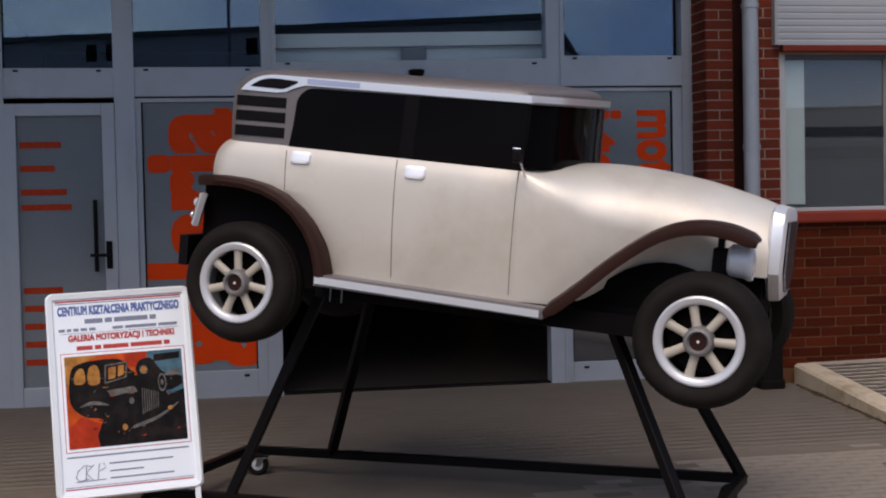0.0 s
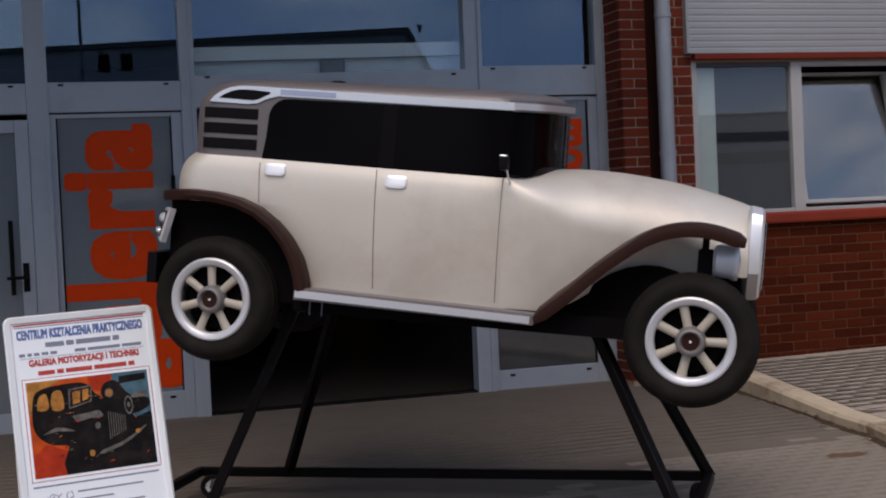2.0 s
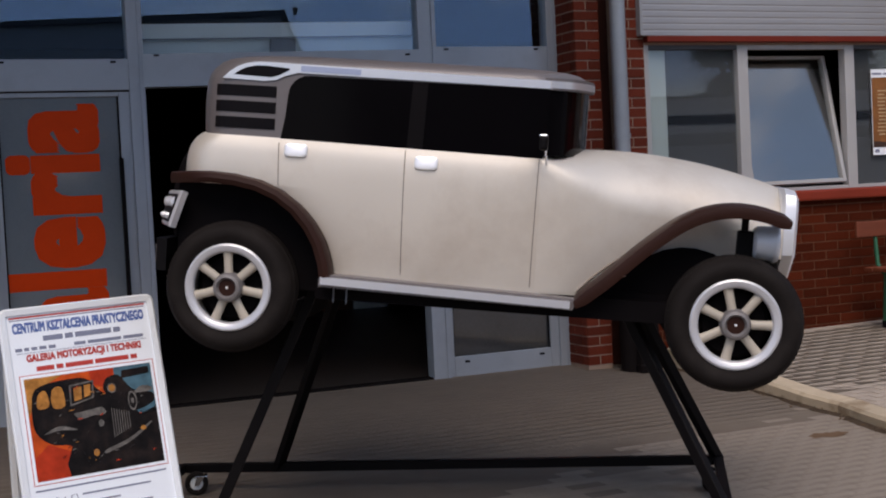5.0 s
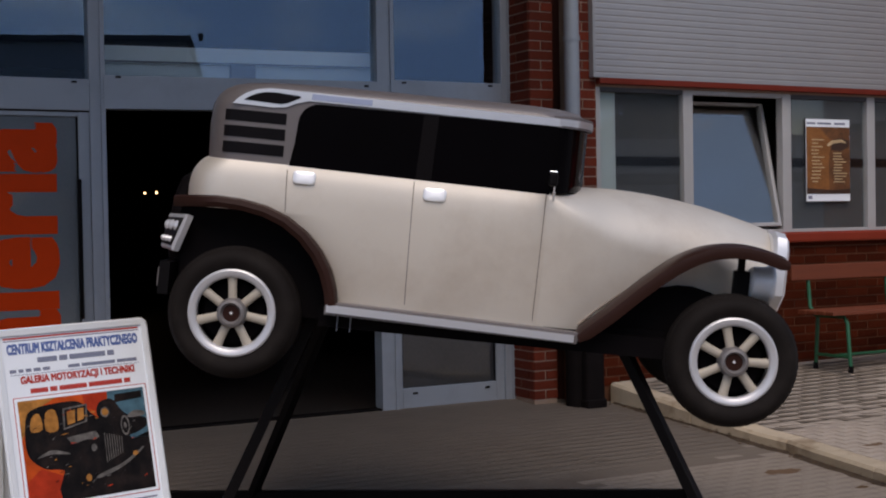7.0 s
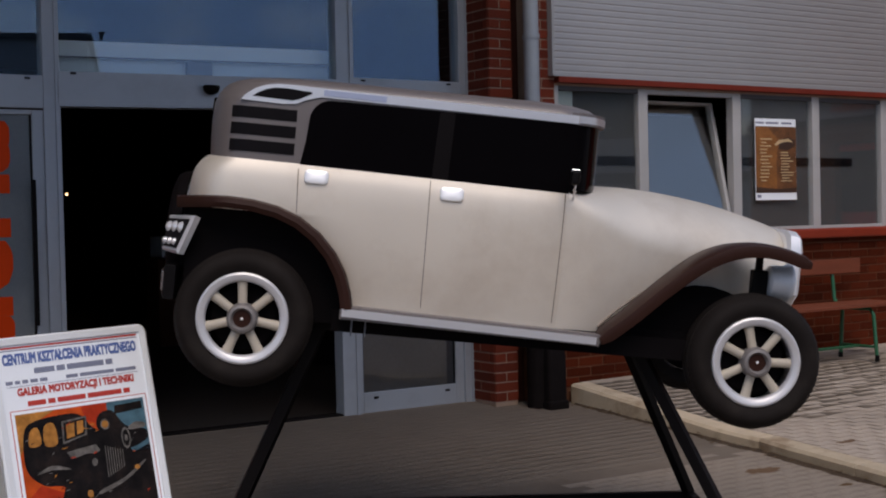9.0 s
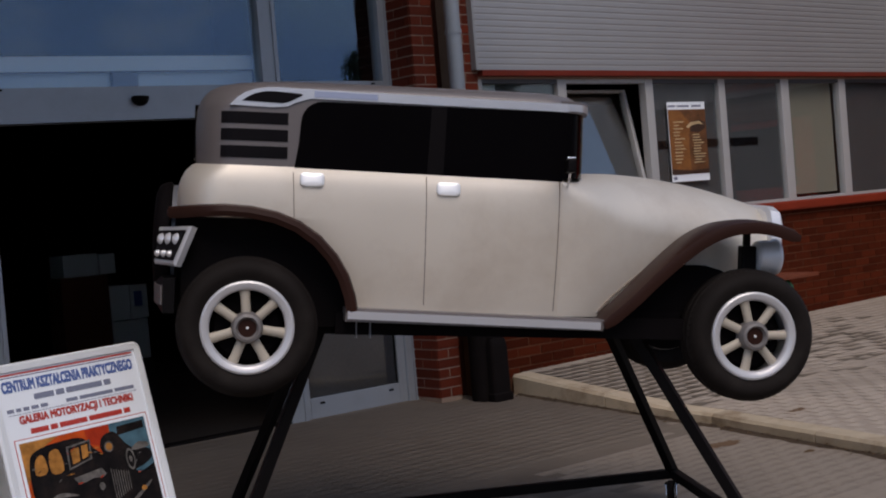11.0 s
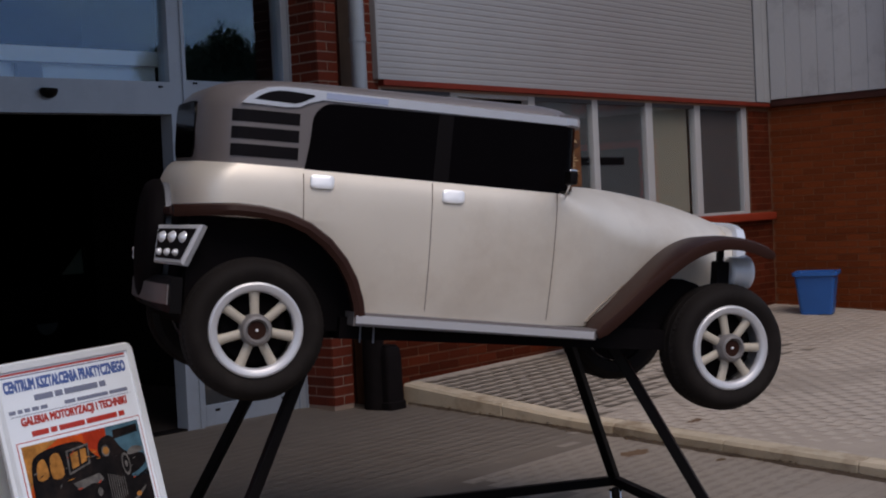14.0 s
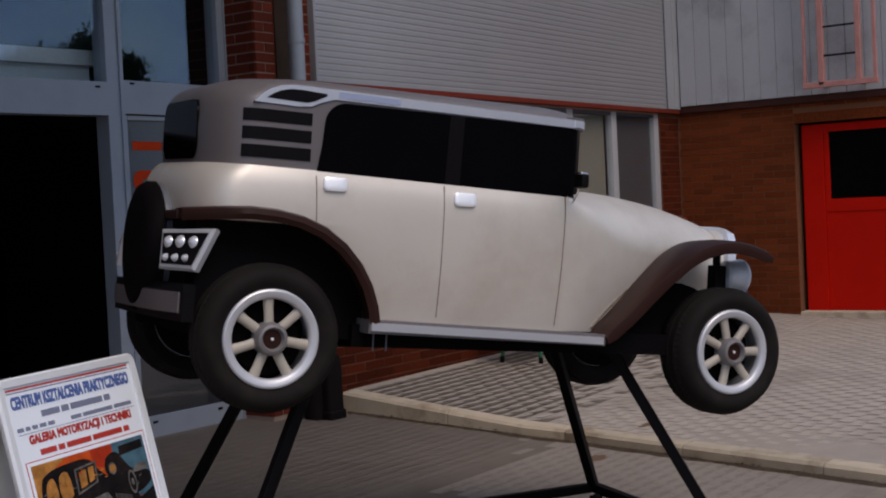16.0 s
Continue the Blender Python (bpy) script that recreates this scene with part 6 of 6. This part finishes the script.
def parked_car():
    """A dark saloon, hardly seen, standing deep in the hall."""
    c = thing("parked_car", "dark saloon car parked deep in the unlit hall", "car", pose(7.4, 17.0, 0.14))
    low = [(-1.9, 0.28), (-1.95, 0.55), (-1.85, 0.78), (-1.0, 0.86), (1.1, 0.86), (1.85, 0.72), (1.95, 0.4), (1.9, 0.28)]
    part("body", loft([[(x, y, z) for x, z in low] for y in (0.0, 0.05, 1.55, 1.6)]), "inside", c, "dark car body", smooth=True)
    top = [(-1.0, 0.86), (-0.62, 1.28), (-0.35, 1.36), (0.35, 1.36), (0.62, 1.26), (1.05, 0.86)]
    part("cabin", loft([[(x * k, y, 0.86 + (z - 0.86) * k) for x, z in top] for y, k in ((0.06, 0.99), (0.12, 1.0), (1.48, 1.0), (1.54, 0.99))]), "inside", c, smooth=True)
    part("quarter_light", prism([(-0.92, 0.885), (-0.58, 0.885), (-0.60, 1.225)], 0.045, 0.055), "curtain", c, "pale small triangular side window")
    part("side_window", prism([(-0.52, 0.885), (0.85, 0.885), (0.55, 1.24), (-0.53, 1.27)], 0.045, 0.055), "darkglass", c)
    for x in (-1.2, 1.25):
        w = part("wheel", lathe([(0.16, 0.0), (0.26, 0.0), (0.29, 0.03), (0.29, 0.16), (0.16, 0.16)], 28, m=pose(x, -0.01, 0.29)), "rubber", c, smooth=True)
        part("rim", lathe([(0.0, 0.03), (0.15, 0.02), (0.165, 0.01), (0.165, 0.05), (0.0, 0.05)], 24, m=pose(x, -0.01, 0.29), closed=False), "zinc", w, smooth=True)


parked_car()
for x, y in ((5.33, 25.5), (5.47, 25.2)):
    part("bulb", lathe([(0.0, -0.025), (0.02, -0.015), (0.026, 0.0), (0.02, 0.015), (0.0, 0.025)], 12), "warm_lamp", tagged(new("hall_lamp"), "small warm lamp glowing at the back of the hall", "lamp", "lamps in the hall")).parent.location = (x, y, 2.21)
    part("stem", tube([(0, 0, 0.03), (0, 0, 2.49)], 0.008, 6), "inside", bpy.context.scene.objects["hall_lamp"] if x < 5.4 else bpy.context.scene.objects["hall_lamp.001"])

# ---- what lies opposite, seen in the glass ----
far = thing("opposite_hall", "long low industrial hall across the yard", "building", pose(12.5, -26, 0, 0, 0, 21))
part("wall", box(0, 34, -14, 0, -0.5, 4.4), "far_block", far)
part("gutter", box(-0.1, 34.1, -0.05, 0.25, 2.75, 3.15, 0.02), "fardark", far, "dark canopy edge along the wall")
part("roof", box(-0.2, 34.2, -14, 0.16, 4.4, 4.5, 0.02), "fardark", far)
block = thing("opposite_block", "grey flat roofed block across the yard", "building", pose(10.6, -20.1, 0, 0, 0, 20))
part("wall", box(-48, 0, -12, 0, -0.5, 7.15), "far_grey", block)
part("roof", box(-48.2, 0.15, -12.2, 0.2, 7.15, 7.32, 0.03), "fardark", block, "dark flat roof edge")
for s in (-9.7, -8.98, -15.2, -14.5, -21.0, -20.3):
    part("window", box(s, s + 0.37, -0.05, 0.02, 6.42, 6.98, 0.01), "darkglass", block)
for s in range(6):
    part("window", box(-44 + 7 * s, -42.4 + 7 * s, -0.05, 0.02, 1.2, 2.6, 0.02), "darkglass", block)
part("roof_vent", lathe([(0.0, 0.0), (0.06, 0.0), (0.06, 0.15), (0.1, 0.17), (0.1, 0.22), (0.0, 0.25)], 14, m=pose(0.4, -1.0, 7.3, 90), closed=False), "fardark", block)
for k, s in enumerate((-9.25, -12.8)):
    p = Vector((10.6, -20.1, 0)) + Matrix.Rotation(radians(20), 3, "Z") @ Vector((s, 3.0, 0))
    pole = thing("flagpole", "slim dark pole standing before the grey block", "pole", pose(p.x, p.y, 0), group="poles across the yard")
    part("mast", tube([(0, 0, 0), (0, 0, 6), (0, 0, 13)], 0.05, 10), "mast", pole, smooth=True)
    part("base", lathe([(0.0, 0.0), (0.14, 0.0), (0.14, 0.03), (0.09, 0.06), (0.09, 0.3), (0.0, 0.3)], 14, m=pose(0, 0, 0, 90), closed=False), "mast", pole, smooth=True)


TREES = ((43.5, -43.0, 12.8, 2.4), (47.0, -42.5, 13.9, 2.8), (51.0, -44.0, 13.0, 2.5))


def tree(x, y, h, spread, seed):
    """A tapered trunk, limbs and a crown of many small leaf clumps."""
    r = random.Random(seed)
    t = thing("tree", "leafy broad crowned tree across the yard", "tree", pose(x, y, 0), group="trees across the yard")
    bm = tube([(0, 0, 0), (0.1, 0, h * 0.25), (0.0, 0.1, h * 0.5)], 0.22, 9)
    tips = []
    for k in range(9):
        a = 2 * math.pi * k / 9 + r.uniform(-0.3, 0.3)
        z = h * r.uniform(0.3, 0.5)
        tip = (math.cos(a) * spread * r.uniform(0.4, 0.8), math.sin(a) * spread * r.uniform(0.4, 0.8), z + h * r.uniform(0.15, 0.4))
        tube([(0, 0, z), (tip[0] * 0.5, tip[1] * 0.5, z + (tip[2] - z) * 0.6), tip], 0.07, 6, bm)
        tips.append(tip)
    tips += [(0, 0, h * 0.85), (spread * 0.3, 0.2, h * 0.42), (-spread * 0.35, -0.1, h * 0.45), (0, spread * 0.3, h * 0.55), (0, 0, h * 0.68)]
    part("trunk", bm, "bark", t)
    verts, faces = [], []
    for tip in tips:
        for _ in range(1300):
            d = Vector((r.gauss(0, 1), r.gauss(0, 1), r.gauss(0, 0.8))) * spread * 0.2
            c = Vector(tip) + d
            u = Vector((r.uniform(-1, 1), r.uniform(-1, 1), r.uniform(-1, 1))).normalized()
            v = u.orthogonal().normalized()
            s = r.uniform(0.08, 0.17)
            k = len(verts)
            verts += [tuple(c + u * s), tuple(c + v * s * 0.6), tuple(c - u * s), tuple(c - v * s * 0.6)]
            faces.append((k, k + 1, k + 2, k + 3))
    me = bpy.data.meshes.new("crown")
    me.from_pydata(verts, [], faces)
    me.materials.append(M["leaf"])
    ob = new("crown", me)
    ob.parent = t


for i, (x, y, h, sp) in enumerate(TREES):
    tree(x, y, h, sp, 11 + i)

shed = thing("distant_shed", "long pale shed with a dark roof far across the yard", "building", pose(52, -56, 0, 0, 0, 39))
part("wall", box(-55, 55, 0, 9, -0.5, 3.3), "farwall", shed)
part("roof", box(-55.4, 55.4, -0.5, 9.4, 3.3, 4.5, 0.1), "fardark", shed)
for k in range(14):
    part("gate", box(-50 + 7.4 * k, -46.5 + 7.4 * k, -0.06, 0.0, 0.0, 2.8, 0.02), "far_block", shed)

# ---- bricks ----


def brick_mesh(material):
    bm = box(-0.5, 0.5, -0.5, 0.5, -0.5, 0.5)
    bmesh.ops.bevel(bm, geom=list(bm.edges), offset=0.018, segments=1, affect="EDGES")
    me = bpy.data.meshes.new("brick")
    bm.to_mesh(me)
    bm.free()
    me.materials.append(M[material])
    return me


BRICK = {k: brick_mesh(k) for k in ("brick", "brick_wall", "brickwing")}
COURSE, LONG, JOINT = 0.0762, 0.25, 0.011
rnd = random.Random(5)


def lay(parent, material, axis, start, end, face, z0, z1, outward, shift=0.0, joined=None, LONG=LONG):
    """Courses of bricks in running bond on a face; axis 0 runs along x, 1 along y. joined: from there on, one mesh."""
    rest = []
    k0 = int(math.ceil(z0 / COURSE - 0.3))
    for k in range(k0, int(z1 / COURSE) + 1):
        zc = (k + 0.5) * COURSE
        lo, hi = max(z0, zc - COURSE / 2), min(z1, zc + COURSE / 2)
        if hi - lo < 0.03:
            continue
        a = start + shift - LONG + (LONG / 2 if k % 2 else 0.0)
        while a < end:
            p, q = max(a, start), min(a + LONG, end)
            a += LONG
            if q - p < 0.03:
                continue
            c, size = (p + q) / 2, q - p - JOINT
            depth = face + outward * (rnd.uniform(-0.0015, 0.002)) - outward * 0.045
            tall = hi - lo - JOINT
            loc = (c, depth, (lo + hi) / 2) if axis == 0 else (depth, c, (lo + hi) / 2)
            dims = (size, 0.09, tall) if axis == 0 else (0.09, size, tall)
            if joined is not None and c > joined:
                rest.append((loc, dims))
                continue
            ob = new("brick", BRICK[material])
            ob.parent, ob.location, ob.scale = parent, loc, dims
    if rest:
        bm = bmesh.new()
        for loc, d in rest:
            box(loc[0] - d[0] / 2, loc[0] + d[0] / 2, loc[1] - d[1] / 2, loc[1] + d[1] / 2, loc[2] - d[2] / 2, loc[2] + d[2] / 2, 0, bm)
        tagged(part("bricks", bm, "bricks_far", parent), kind="stuff")


# same shade-darkened red as the single wall bricks
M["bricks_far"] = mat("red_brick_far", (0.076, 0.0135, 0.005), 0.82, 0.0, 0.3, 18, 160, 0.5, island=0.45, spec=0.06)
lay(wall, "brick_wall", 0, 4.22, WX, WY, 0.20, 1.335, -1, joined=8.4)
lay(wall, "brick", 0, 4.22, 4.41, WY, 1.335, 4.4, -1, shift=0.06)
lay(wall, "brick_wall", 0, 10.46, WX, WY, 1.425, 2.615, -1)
lay(pillar, "brick", 0, 3.860, 4.085, 9.305, 0.10, 4.5, -1, shift=0.11)
lay(pillar, "brick", 1, 9.312, 9.61, 3.860, 0.10, 4.5, -1, shift=0.07)
lay(wing, "brickwing", 1, 7.79, WY - 0.01, WX, 0.24, 2.64, -1)
lay(wing, "brickwing", 1, 6.2, 7.79, WX, 2.54, 2.64, -1)

# ---- paving ----
PL, PD, PJ = 0.200, 0.100, 0.003


def paver_mesh(material):
    bm = box(-0.5, 0.5, -0.5, 0.5, -1.0, 0.0)
    top = [e for e in bm.edges if all(v.co.z > -0.1 for v in e.verts)]
    bmesh.ops.bevel(bm, geom=top, offset=0.012, segments=1, affect="EDGES")
    me = bpy.data.meshes.new("paver")
    bm.to_mesh(me)
    bm.free()
    me.materials.append(M[material])
    return me


PAVER = {k: paver_mesh(k) for k in ("paver", "upper_single")}


def pave(parent, x0, x1, y0, y1, zf, near, single, many, left=None, right=None):
    """Rows of blocks; many: (share(x, y), material of that share, material of the rest)."""
    share = many[0]
    fields = [([], []), ([], [])]
    for j in range(int((y1 - y0) / PD)):
        y = y0 + (j + 0.5) * PD
        for i in range(-1, int((x1 - x0) / PL) + 1):
            x = x0 + (i + (0.75 if j % 2 else 0.25)) * PL
            a, b = x - PL / 2 + PJ / 2, x + PL / 2 - PJ / 2
            if left:
                a = max(a, left(y))
            if right:
                b = min(b, right(y))
            if b - a < 0.04 or b > x1 + 0.1:
                continue
            c = (a + b) / 2
            z = zf(c, y) + rnd.uniform(-0.0003, 0.0003)
            t = rnd.uniform(-0.0004, 0.0004)
            if near[0] < c < near[1] and near[2] < y < near[3]:
                ob = new("paving_block", PAVER[single])
                ob.parent, ob.location, ob.scale = parent, (c, y, z), (b - a, PD - PJ, 0.05)
                ob.rotation_euler = (t * 2, t * 3, 0)
                continue
            first = rnd.random() < share(c, y)
            verts, faces = fields[0 if first else 1]
            d = (PD - PJ) / 2
            if first:
                a, b, d = a - PJ * 0.45, b + PJ * 0.45, PD * 0.498
            e = 0.004
            k = len(verts)
            verts += [(a, y - d, z - 0.0004), (b, y - d, z - 0.0004), (b, y + d, z - 0.0004), (a, y + d, z - 0.0004),
                      (a + e, y - d + e, z + t), (b - e, y - d + e, z - t), (b - e, y + d - e, z - t), (a + e, y + d - e, z + t)]
            faces += [(k + 4, k + 5, k + 6, k + 7), (k, k + 1, k + 5, k + 4), (k + 1, k + 2, k + 6, k + 5), (k + 2, k + 3, k + 7, k + 6), (k + 3, k, k + 4, k + 7)]
    for (verts, faces), material in zip(fields, many[1:]):
        me = bpy.data.meshes.new("paving_blocks")
        me.from_pydata(verts, [], faces)
        me.materials.append(M[material])
        ob = new("paving_blocks", me)
        ob.parent = parent
        tagged(ob, kind="stuff")


def ramp_up(v, a, b):
    return min(1.0, max(0.0, (v - a) / (b - a)))


# blocks by the doors and car are darker, the shade put into their colour
def shaded_yard(x, y):
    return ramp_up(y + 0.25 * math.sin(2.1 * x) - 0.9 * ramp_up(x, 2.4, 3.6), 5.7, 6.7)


# more of the darker raised blocks towards the wall foot and low x
def dark_upper(x, y):
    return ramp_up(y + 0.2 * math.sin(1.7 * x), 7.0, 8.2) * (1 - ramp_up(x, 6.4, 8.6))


pave(yard, -5.0, 4.5, 2.6, 9.6, ground_z, (2.75, 4.4, 5.3, 7.1), "paver", (shaded_yard, "paving", "paving_pale"), right=lambda y: kerb_x(y) - 0.012)
pave(upper, 4.0, 11.0, 1.5, 9.15, upper_z, (4.0, 5.3, 5.3, 7.4), "upper_single", (dark_upper, "upper_dark", "upper"), left=lambda y: kerb_x(y) + 0.180)
